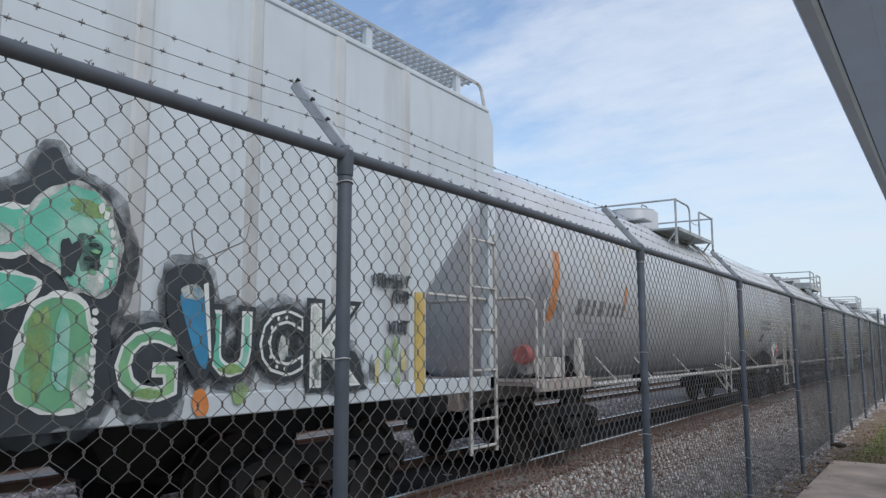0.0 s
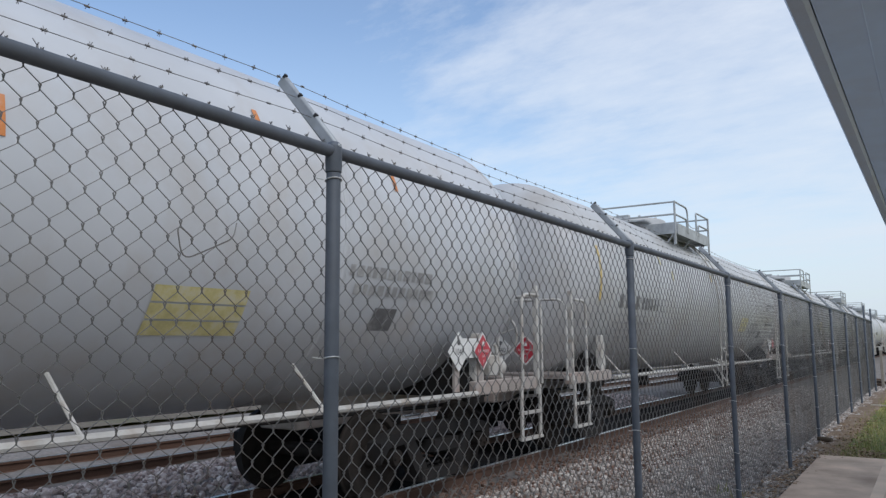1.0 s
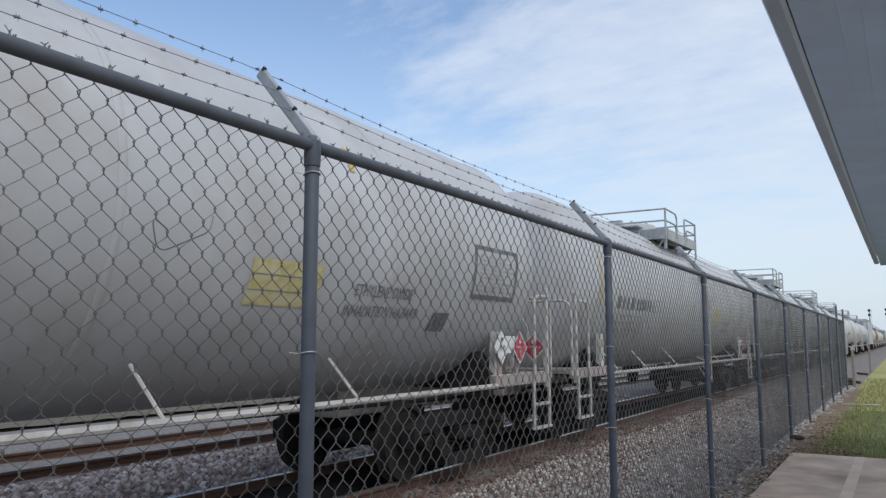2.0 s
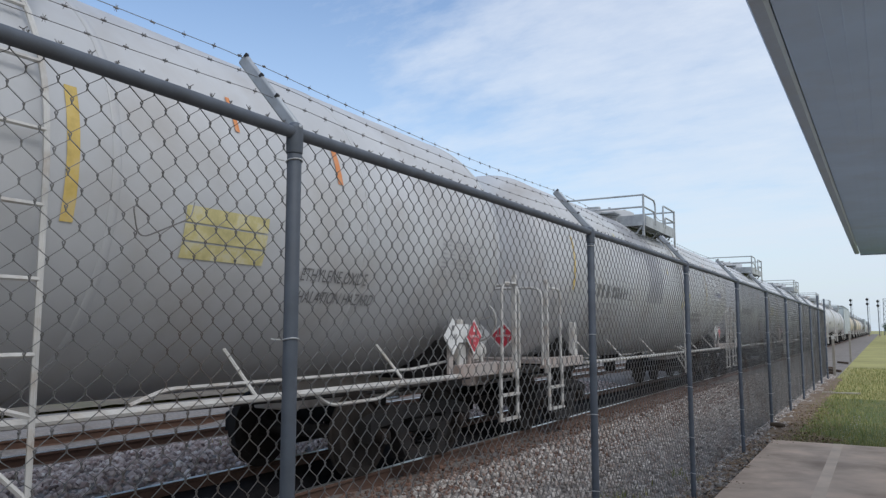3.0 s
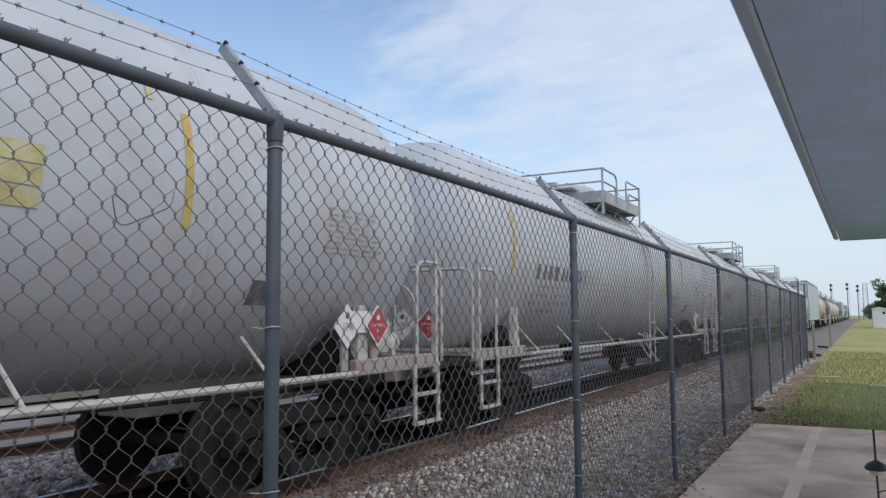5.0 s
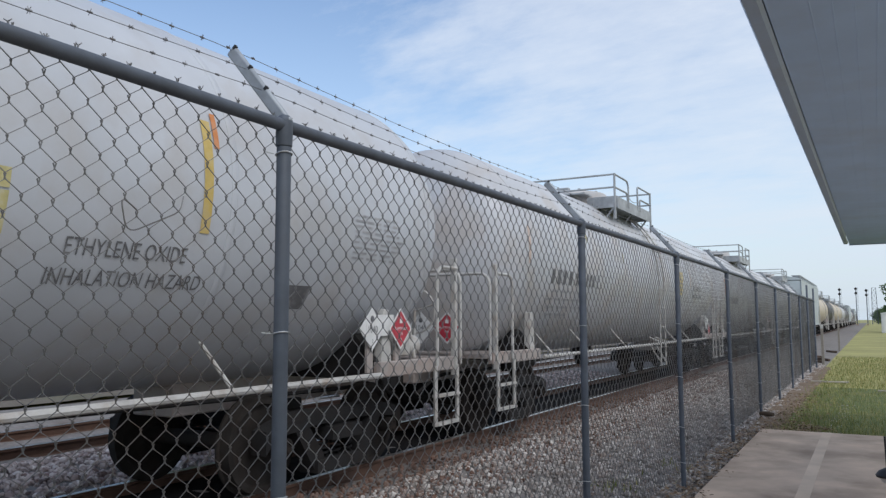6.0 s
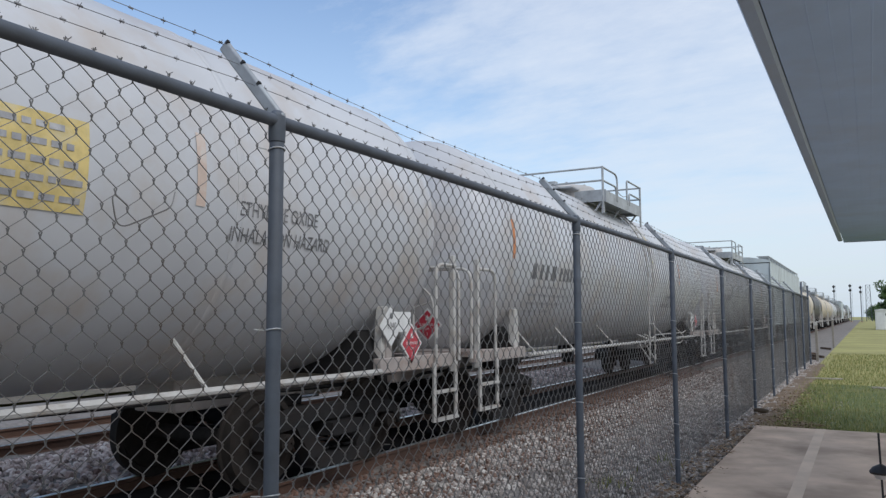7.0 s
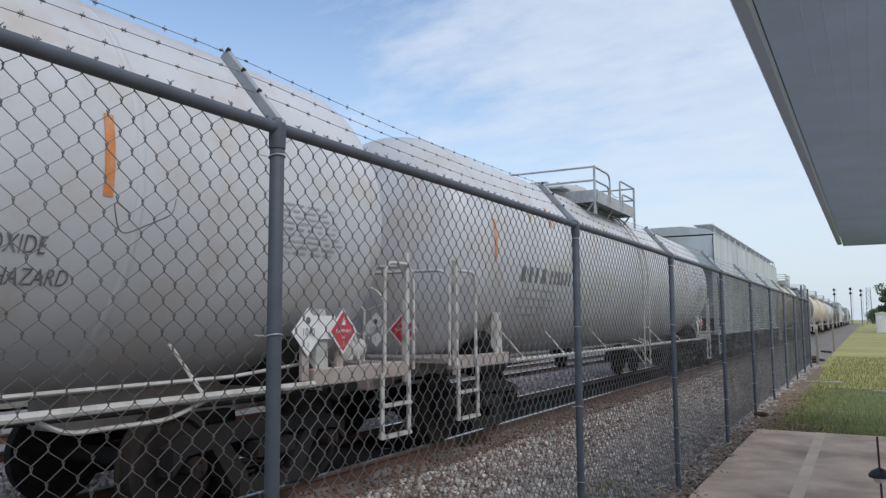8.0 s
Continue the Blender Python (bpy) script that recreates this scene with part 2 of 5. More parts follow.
M_LEAFL = island_mat("dead_leaves", [(0.20, 0.12, 0.07), (0.30, 0.21, 0.13), (0.14, 0.09, 0.06), (0.38, 0.30, 0.22)])
M_GRASSG = mat("lawn_soil", (0.36, 0.345, 0.13), 0.95, vary=0.4, scale=0.5, grain=25, bump=0.7, dirt=(0.46, 0.41, 0.16), dirt_amt=0.8, dirt_scale=0.18)
M_BLADE = island_mat("grass_blades", [(0.13, 0.17, 0.045), (0.20, 0.235, 0.065), (0.30, 0.29, 0.10), (0.46, 0.39, 0.18)], 0.7, 0.0)
M_SLAB = mat("worn_concrete", (0.60, 0.465, 0.365), 0.85, vary=0.28, scale=1.1, grain=70, bump=0.2, dirt=(0.24, 0.175, 0.13), dirt_amt=0.85, dirt_scale=0.9, dirt_lo=0.45, dirt_hi=0.7)
M_SEAM = mat("pale_joint_mortar", (0.66, 0.53, 0.42), 0.85, vary=0.15, scale=2, grain=70, bump=0.2)
M_SOFFIT = mat("soffit_paint", (0.46, 0.65, 0.94), 0.6, vary=0.08, scale=2.0, grain=30, bump=0.05, dirt=(0.42, 0.52, 0.68), dirt_amt=0.4, dirt_scale=1.5)
M_FASCIA = mat("fascia_metal", (0.40, 0.52, 0.70), 0.5, vary=0.1, scale=2.0, metal=0.0, dirt=(0.3, 0.32, 0.35), dirt_amt=0.4, dirt_scale=2)
M_WALL = mat("painted_block_wall", (0.55, 0.52, 0.47), 0.85, vary=0.1, scale=2, bump=0.1)
M_BARK = mat("bark", (0.12, 0.09, 0.065), 0.95, vary=0.4, scale=9, grain=40, bump=0.6)
M_LEAF = island_mat("tree_leaves", [(0.035, 0.075, 0.02), (0.06, 0.12, 0.03), (0.10, 0.16, 0.045), (0.045, 0.09, 0.03)], 0.65, 0.0)
M_DARK = mat("black_metal", (0.02, 0.02, 0.022), 0.5, vary=0.2, scale=6)
M_POSTW = mat("weathered_marker_post", (0.30, 0.27, 0.24), 0.85, vary=0.35, scale=9, grain=60, bump=0.3)
M_SHED = mat("white_cabinet_paint", (0.72, 0.73, 0.74), 0.5, vary=0.1, scale=2)
M_BOARD = mat("grey_board", (0.42, 0.39, 0.34), 0.9, vary=0.3, scale=5, grain=60, bump=0.3)


# ---------------------------------------------------------------- geometry helpers
class Geo:
    """Collects vertices and faces of one mesh."""

    def __init__(self):
        self.v, self.f = [], []

    def add(self, vs, fs):
        k = len(self.v)
        self.v.extend([tuple(p) for p in vs])
        self.f.extend([tuple(i + k for i in q) for q in fs])
        return self

    def box(self, c, s, rot=None):
        vs = [Vector((x * s[0] / 2, y * s[1] / 2, z * s[2] / 2)) for z in (-1, 1) for y in (-1, 1) for x in (-1, 1)]
        if rot is not None:
            vs = [rot @ p for p in vs]
        return self.add([p + Vector(c) for p in vs], [(0, 2, 3, 1), (4, 5, 7, 6), (0, 1, 5, 4), (2, 6, 7, 3), (0, 4, 6, 2), (1, 3, 7, 5)])

    def tube(self, pts, r, n=8, closed=False, cap=True):
        pts = [Vector(p) for p in pts]
        rings = []
        up = None
        for i, p in enumerate(pts):
            a = pts[i - 1] if (i or closed) else p
            b = pts[(i + 1) % len(pts)] if (i < len(pts) - 1 or closed) else p
            d = (b - a).normalized()
            if up is None:
                up = d.orthogonal().normalized()
            else:
                up = (up - d * up.dot(d)).normalized()
            side = d.cross(up)
            rings.append([p + (up * math.cos(t) + side * math.sin(t)) * r for t in (math.tau * k / n for k in range(n))])
        vs = [q for ring in rings for q in ring]
        m = len(rings)
        fs = []
        for i in range(m if closed else m - 1):
            j = (i + 1) % m
            for k in range(n):
                fs.append((i * n + k, i * n + (k + 1) % n, j * n + (k + 1) % n, j * n + k))
        if cap and not closed:
            fs.append(tuple(range(n - 1, -1, -1)))
            fs.append(tuple((m - 1) * n + k for k in range(n)))
        return self.add(vs, fs)

    def lathe(self, prof, axis="y", n=32, at=(0, 0, 0)):
        """prof: (distance along the axis, radius)."""
        vs, fs = [], []
        for a, r in prof:
            for k in range(n):
                t = math.tau * k / n
                c, s = r * math.cos(t), r * math.sin(t)
                p = {"y": (c, a, s), "x": (a, c, s), "z": (c, s, a)}[axis]
                vs.append((p[0] + at[0], p[1] + at[1], p[2] + at[2]))
        for i in range(len(prof) - 1):
            for k in range(n):
                k2 = (k + 1) % n
                fs.append((i * n + k, (i + 1) * n + k, (i + 1) * n + k2, i * n + k2))
        if prof[0][1] > 1e-6:
            fs.append(tuple(range(n)))
        if prof[-1][1] > 1e-6:
            fs.append(tuple((len(prof) - 1) * n + k for k in range(n - 1, -1, -1)))
        return self.add(vs, fs)

    def prism(self, outline, axis, a, b):
        """outline: (p, q) in the plane across the axis; drawn out from a to b."""
        def at(p, q, w):
            return {"x": (w, p, q), "y": (p, w, q), "z": (p, q, w)}[axis]
        n = len(outline)
        vs = [at(p, q, a) for p, q in outline] + [at(p, q, b) for p, q in outline]
        fs = [tuple(range(n)), tuple(range(2 * n - 1, n - 1, -1))]
        fs += [(i, i + n, (i + 1) % n + n, (i + 1) % n) for i in range(n)]
        return self.add(vs, fs)

    def mesh(self, name, material, smooth=False):
        me = bpy.data.meshes.new(name)
        me.from_pydata(self.v, [], self.f)
        bm = bmesh.new()
        bm.from_mesh(me)
        bmesh.ops.recalc_face_normals(bm, faces=bm.faces)
        bm.to_mesh(me)
        bm.free()
        me.materials.append(material)
        if smooth:
            me.polygons.foreach_set("use_smooth", [True] * len(me.polygons))
            if smooth is not True:
                me.set_sharp_from_angle(angle=radians(smooth))
        return me


def part(name, geo, material, parent=None, label="", smooth=35, bevel=0.0, at=None):
    ob = new(name, geo if isinstance(geo, bpy.types.Mesh) else geo.mesh(name, material, smooth))
    if parent:
        ob.parent = parent
    if at is not None:
        ob.matrix_basis = at
    if bevel:
        b = ob.modifiers.new("edge", "BEVEL")
        b.width, b.segments, b.limit_method = bevel, 2, "ANGLE"
    if label:
        tagged(ob, label)
    return ob


def thing(name, label, category, at=(0, 0, 0), group="", kind=""):
    ob = new(name)
    ob.empty_display_size = 0.2
    ob.location = at
    return tagged(ob, label, category, group, kind)


def arc(c, r, a0, a1, n, plane="yz", fixed=0.0):
    out = []
    for i in range(n + 1):
        t = radians(a0 + (a1 - a0) * i / n)
        p, q = c[0] + r * math.cos(t), c[1] + r * math.sin(t)
        out.append({"yz": (fixed, p, q), "xz": (p, fixed, q), "xy": (p, q, fixed)}[plane])
    return out


def rounded(pts, r, n=5):
    """A path with its corners rounded."""
    pts = [Vector(p) for p in pts]
    out = [pts[0]]
    for a, b, c in zip(pts, pts[1:], pts[2:]):
        u, w = (a - b).normalized(), (c - b).normalized()
        k = min(r, (a - b).length * 0.45, (c - b).length * 0.45)
        p, q = b + u * k, b + w * k
        for i in range(n + 1):
            t = i / n
            out.append((1 - t) ** 2 * p + 2 * t * (1 - t) * b + t * t * q)
    out.append(pts[-1])
    return out


def glyphs(text, size, fat=0.0):
    """Outlines of built-in letters as flat vertices and faces, size = cap height, starting at x = 0."""
    cu = bpy.data.curves.new("letters", "FONT")
    cu.body, cu.size, cu.resolution_u, cu.offset = text, size * 1.42, 3, fat
    ob = bpy.data.objects.new("letters", cu)
    me = ob.to_mesh()
    vs = [v.co.copy() for v in me.vertices]
    fs = [tuple(p.vertices) for p in me.polygons]
    ob.to_mesh_clear()
    bpy.data.objects.remove(ob)
    bpy.data.curves.remove(cu)
    return vs, fs


# ---------------------------------------------------------------- sizes
TRACK_X, TRACK2_X = -5.94, -10.55
FENCE_X, POST_Y0, POST_STEP, RAIL_Z = -1.72, 2.018, 3.05, 2.288
POST_OFF = {2: 0.0, 3: -0.008, 4: -0.118, 5: -0.038}      # posts set a little off the regular step
SPEED = 17.5

# ---------------------------------------------------------------- ground
rs = np.random.RandomState(4)


def ground_sheet():
    g = Geo()
    xs = [-900, -200, -60, -30, -16, -15.0, -14.4, -8, -3, -1.8, -1.5, 0, 3, 8, 20, 60, 200, 900]
    ys = [-300, -80, -20, 0, 6, 12, 20, 30, 45, 70, 110, 200, 400, 900, 2500]
    vs = [(x, y, -0.45 if -14.9 < x < -1.6 and y < 400 else -0.06) for y in ys for x in xs]
    n = len(xs)
    fs = [(j * n + i, j * n + i + 1, (j + 1) * n + i + 1, (j + 1) * n + i) for j in range(len(ys) - 1) for i in range(n - 1)]
    g.add(vs, fs)
    return tagged(part("ground", g, M_GRASSG), "mown lawn of green and straw-yellow grass", "grass", kind="structure")


def ballast_bed():
    """Crushed stone from the fence to beyond the second track."""
    xs = list(np.linspace(-15.0, -1.45, 70))
    ys = list(np.linspace(-6, 34, 150)) + list(np.linspace(38, 420, 60))
    vs, n = [], len(xs)
    for y in ys:
        for x in xs:
            z = -0.045 + 0.035 * noise.noise((x * 1.7, y * 1.7, 0)) + 0.02 * noise.noise((x * 5, y * 5, 3))
            near = min(abs(x - TRACK_X), abs(x - TRACK2_X))
            z -= 0.10 * max(0.0, min(1.0, (1.75 - near) / 0.5))
            if x < -14.5 or x > -1.55:
                z = -0.09
            vs.append((x, y, z))
    fs = [(j * n + i, j * n + i + 1, (j + 1) * n + i + 1, (j + 1) * n + i) for j in range(len(ys) - 1) for i in range(n - 1)]
    return tagged(part("ballast", Geo().add(vs, fs), M_BED, smooth=True), "grey crushed stone track ballast", "gravel", kind="structure")


def bed_z(x, y):
    z = -0.045 + 0.035 * noise.noise((x * 1.7, y * 1.7, 0)) + 0.02 * noise.noise((x * 5, y * 5, 3))
    near = min(abs(x - TRACK_X), abs(x - TRACK2_X))
    return z - 0.10 * max(0.0, min(1.0, (1.75 - near) / 0.5))


def stones(name, label, count, area, size, material):
    """Loose angular stones, one mesh."""
    base = bmesh.new()
    bmesh.ops.create_icosphere(base, subdivisions=1, radius=1.0)
    bv = np.array([v.co for v in base.verts])
    bf = np.array([[v.index for v in f.verts] for f in base.faces])
    base.free()
    V, F = [], []
    for i in range(count):
        x = rs.uniform(area[0], area[1])
        y = area[2] + (area[3] - area[2]) * rs.uniform() ** 1.35
        s = size * rs.uniform(0.55, 1.25)
        sc = np.array([rs.uniform(0.7, 1.3), rs.uniform(0.7, 1.3), rs.uniform(0.5, 0.9)]) * s
        q = np.array(Euler(rs.uniform(0, 6.28, 3)).to_matrix())
        p = (bv * (1 + rs.uniform(-0.22, 0.22, (len(bv), 1)))) * sc
        p = p @ q.T + np.array([x, y, bed_z(x, y) + s * 0.25])
        V.append(p)
        F.append(bf + i * len(bv))
    me = bpy.data.meshes.new(name)
    me.from_pydata(np.concatenate(V).tolist(), [], np.concatenate(F).tolist())
    me.materials.append(material)
    return tagged(new(name, me), label, "gravel", kind="stuff")


def strip(name, x0, x1, z, material, label, category):
    """A long uneven strip along the tracks."""
    xs, ys = np.linspace(x0, x1, 14), list(np.linspace(-6, 40, 160)) + [60, 100, 200, 420]
    vs = [(x, y, z + 0.03 * noise.noise((x * 4, y * 4, 7))) for y in ys for x in xs]
    fs = [(j * 14 + i, j * 14 + i + 1, (j + 1) * 14 + i + 1, (j + 1) * 14 + i) for j in range(len(ys) - 1) for i in range(13)]
    return tagged(part(name, Geo().add(vs, fs), material, smooth=True), label, category, kind="structure")


ground_sheet()
ballast_bed()
# dark strip between the rails stands in for the train's shadow
strip("oily_ballast", TRACK_X - 0.70, TRACK_X + 0.70, -0.115, M_TRAINSHADE, "ballast between the rails, coloured near-black for the train's shade", "gravel")
strip("dirt_ground", -34.0, -14.8, -0.02, M_DIRT, "trodden brown dirt beyond the tracks", "dirt")
stones("loose_stones", "loose grey crushed stone beside the track", 31000, (-4.4, -1.52, 1.0, 32), 0.028, M_STONE)
stones("loose_stones", "loose pinkish crushed stone between the tracks, lightened against the train's shade", 9500, (-9.3, -7.2, 1.5, 24), 0.042, M_PINKSTONE)
stones("rusty_stones", "rust-brown stained stone along the rail", 5600, (-5.12, -4.05, 2.0, 26), 0.028, M_RUSTONE)
stones("rusty_stones", "thinner scatter of rust-brown stained stone", 4200, (-4.1, -3.2, 2.0, 26), 0.026, M_RUSTONE)


def concrete_walk():
    g = Geo()
    g.box((-1.08, 5.0, -0.05), (0.84, 14.6, 0.14))
    w = tagged(part("pavement", g, M_SLAB, bevel=0.012), "worn brown-grey concrete walk beside the building", "pavement", kind="structure")
    # runs on unseen to x = 10, added to bounce sunlight up at the soffit
    part("slab", Geo().box((4.7, 5.0, -0.05), (10.6, 14.6, 0.14)), M_SLAB, w, bevel=0.012)
    part("joint", Geo().box((-0.63, 5.0, -0.047), (0.12, 14.58, 0.14)), M_SEAM, w, "pale joint strip between the slabs")
    return w


concrete_walk()


def grass_blades():
    V, F = [], []
    k = 0
    for i in range(22000):
        y = 12.35 + 26 * rs.uniform() ** 1.6
        x = rs.uniform(-1.45, 0.9 + 0.05 * y)
        if x < -1.2 and rs.uniform() < 0.5:
            continue
        h, a, ln = rs.uniform(0.03, 0.085), rs.uniform(0, 6.28), rs.uniform(0, 0.04)
        dx, dy = math.cos(a) * 0.006, math.sin(a) * 0.006
        V += [(x - dx, y - dy, -0.06), (x + dx, y + dy, -0.06), (x + ln * math.sin(a), y - ln * math.cos(a), -0.03 + h)]
        F.append((k, k + 1, k + 2))
        k += 3
    me = bpy.data.meshes.new("grass")
    me.from_pydata(V, [], F)
    me.materials.append(M_BLADE)
    tagged(new("grass", me), "short mown grass, green and straw-yellow", "grass", kind="stuff")


M_LAWNSHADE = mat("shaded_lawn_soil", (0.12, 0.155, 0.05), 0.95, vary=0.4, scale=2.0, grain=30, bump=0.8, dirt=(0.18, 0.17, 0.06), dirt_amt=0.7, dirt_scale=0.8)
M_VERGE = mat("bare_verge", (0.20, 0.14, 0.095), 0.95, vary=0.45, scale=4.0, grain=30, bump=0.8, dirt=(0.30, 0.26, 0.21), dirt_amt=0.7, dirt_scale=3.0)


def ground_patch(name, x0, x1, y0, y1, z, material, label, category):
    """A patch of ground with a ragged edge."""
    nx, ny = 24, 60
    vs = []
    for j in range(ny + 1):
        for i in range(nx + 1):
            a, b = i / nx, j / ny
            x, y = x0 + (x1 - x0) * a, y0 + (y1 - y0) * b
            x += 0.16 * noise.noise((x * 2.5, y * 2.5, 1)) * (1 if i in (0, nx) else 0.3)
            y += (0.9 if j == ny else 0.1) * noise.noise((x * 1.5, y * 1.5, 6))
            edge = min(a, 1 - a, 1 - b) * 8
            vs.append((x, y, z + 0.02 * noise.noise((x * 4, y * 4, 2)) - 0.03 * max(0, 1 - edge)))
    fs = [(j * (nx + 1) + i, j * (nx + 1) + i + 1, (j + 1) * (nx + 1) + i + 1, (j + 1) * (nx + 1) + i) for j in range(ny) for i in range(nx)]
    return tagged(part(name, Geo().add(vs, fs), material, smooth=True), label, category, kind="structure")


# the shelter's shade on the near lawn is put into this patch's colour
ground_patch("lawn", -1.42, 9.0, 12.31, 21.5, -0.03, M_LAWNSHADE, "greener lawn close to the walk, darkened for the shelter's shade", "grass")
ground_patch("verge", -1.75, -1.28, 12.31, 30.0, -0.015, M_VERGE, "bare brown verge along the fence", "dirt")
grass_blades()


def leaf_litter():
    V, F = [], []
    k = 0
    for i in range(3800):
        y = rs.uniform(5.5, 19)
        x = rs.normal(-1.60, 0.15) if y < 12.2 else rs.normal(-1.36, 0.24)
        if i % 5 == 0:
            y = 12.36 + abs(rs.normal(0, 0.4))
            x = rs.normal(-1.02, 0.2)
        a, s, t = rs.uniform(0, 6.28), rs.uniform(0.012, 0.035), rs.uniform(-0.6, 0.6)
        z = max(bed_z(x, y), -0.06) + 0.03 + rs.uniform(0, 0.025)
        c, d = math.cos(a) * s, math.sin(a) * s
        V += [(x - c, y - d, z), (x + d * 0.5, y - c * 0.5, z + t * s * 0.6), (x + c, y + d, z + t * s), (x - d * 0.5, y + c * 0.5, z + 0.006)]
        F.append((k, k + 1, k + 2, k + 3))
        k += 4
    me = bpy.data.meshes.new("leaf_litter")
    me.from_pydata(V, [], F)
    me.materials.append(M_LEAFL)
    tagged(new("leaf_litter", me), "dry brown leaf litter under the fence", "leaves", kind="stuff")


leaf_litter()


# ---------------------------------------------------------------- tracks
def railway_track(x, label):
    t = thing("railway_track", label, "railway track", (x, 0, 0))
    prof = [(-0.075, -0.17), (0.075, -0.17), (0.075, -0.158), (0.012, -0.135), (0.009, -0.045), (0.036, -0.032), (0.036, -0.004),
            (-0.036, -0.004), (-0.036, -0.032), (-0.009, -0.045), (-0.012, -0.135), (-0.075, -0.158)]
    for s in (-0.755, 0.755):
        r = part("rail", Geo().prism([(p + s, q) for p, q in prof], "y", -30, 430), M_RAIL, t, "rust-brown steel rail")
        part("rail_head", Geo().box((s, 200, -0.002), (0.06, 460, 0.006)), M_RAILTOP, r, "polished bright rail head")
    tie = Geo().box((0, 0, 0), (2.6, 0.23, 0.17)).mesh("tie", M_TIE)
    for i in range(100):
        part("tie", tie, M_TIE, t, at=pose(rs.uniform(-0.04, 0.04), -3 + 0.5 * i, -0.255 + rs.uniform(-0.008, 0.008), 0, 0, rs.uniform(-1, 1)))
    return t


railway_track(TRACK_X, "railway track with bright rail heads on dark ties")
railway_track(TRACK2_X, "rusty second railway track in crushed stone")


# ---------------------------------------------------------------- fence
def chain_link(y0, y1):
    """Woven wire of one span: zigzag wires that hook into their neighbours."""
    g = Geo()
    p, q = 0.0415, 0.0455
    rows = 49
    ph, zb = 1.0708, 2.281 - 48 * 0.0455      # first column, lowest row
    i0, i1 = math.ceil((y0 - ph) / p), math.floor((y1 - ph) / p)
    r = 0.0020
    for i in range(i0, i1 + 1):
        pts = []
        for k in range(rows + 1):
            side = 1 if (k + i) % 2 else -1
            z = zb + k * q
            w = 0.003 * noise.noise((i * 0.37, z * 1.3, 5.1)) + 0.010 * noise.noise((i * p * 0.8, z * 0.7, 9.0))
            yy, zz = ph + i * p + side * (p / 2 + 0.0012) + w, z + 0.006 * noise.noise((i * 0.2, z, 2.0))
            if y0 < 10:
                pts.append((FENCE_X - 0.034 - side * 0.005, yy, zz - 0.0075))
                pts.append((FENCE_X - 0.034 + side * 0.003, yy, zz + 0.0075))
            else:
                pts.append((FENCE_X - 0.034 - side * 0.004, yy, zz))
        n = len(pts)
        vs, fs = [], []
        for x, y, z in pts:
            vs += [(x - r, y, z), (x + r, y - r * 0.9, z), (x + r, y + r * 0.9, z)]
        for k in range(n - 1):
            for m in range(3):
                a, b = k * 3 + m, k * 3 + (m + 1) % 3
                fs.append((a, b, b + 3, a + 3))
        g.add(vs, fs)
    # twisted selvage ends above the rail
    for i in range(i0, i1 + 1, 1):
        if (rows + i) % 2 == 0:
            continue
        y, z = ph + i * p + p / 2, zb + rows * q
        tw = rs.uniform(-0.010, 0.010)
        x = FENCE_X - 0.034
        hh = rs.uniform(-0.006, 0.008)
        g.tube([(x, y, z - 0.03), (x, y + tw, z + hh)], 0.0026, 4)
        g.tube([(x, y + tw, z + hh), (x + 0.005, y + tw + rs.uniform(0.0, 0.012), z + hh + rs.uniform(0.004, 0.016))], 0.0016, 3)
        g.tube([(x, y + tw, z + hh), (x - 0.005, y + tw - rs.uniform(0.0, 0.014), z + hh + rs.uniform(0.004, 0.016))], 0.0016, 3)
    return g


def barbed_strand(x, z, y0, y1, seed):
    g = Geo()
    n = int((y1 - y0) / 0.25)
    pts = []
    for i in range(n + 1):
        y = y0 + (y1 - y0) * i / n
        t = ((y - POST_Y0) / POST_STEP) % 1
        pts.append((x, y, z - 0.03 * 4 * t * (1 - t) + 0.004 * noise.noise((y * 1.1, seed, 0))))
    g.tube(pts, 0.0013, 4)
    y = y0 + 0.05
    while y < y1:
        t = ((y - POST_Y0) / POST_STEP) % 1
        c = Vector((x, y, z - 0.12 * t * (1 - t)))
        g.tube([c - Vector((0, 0.008, 0)), c + Vector((0, 0.008, 0))], 0.0034, 5)
        for k in range(2):
            a = rs.uniform(0, 3.14)
            d = Vector((math.cos(a) * 0.6, 0.25 * (-1) ** k, math.sin(a))) * 0.011
            g.tube([c - d, c + d], 0.0011, 3)
        y += 0.127 * rs.uniform(0.92, 1.08)
    return g


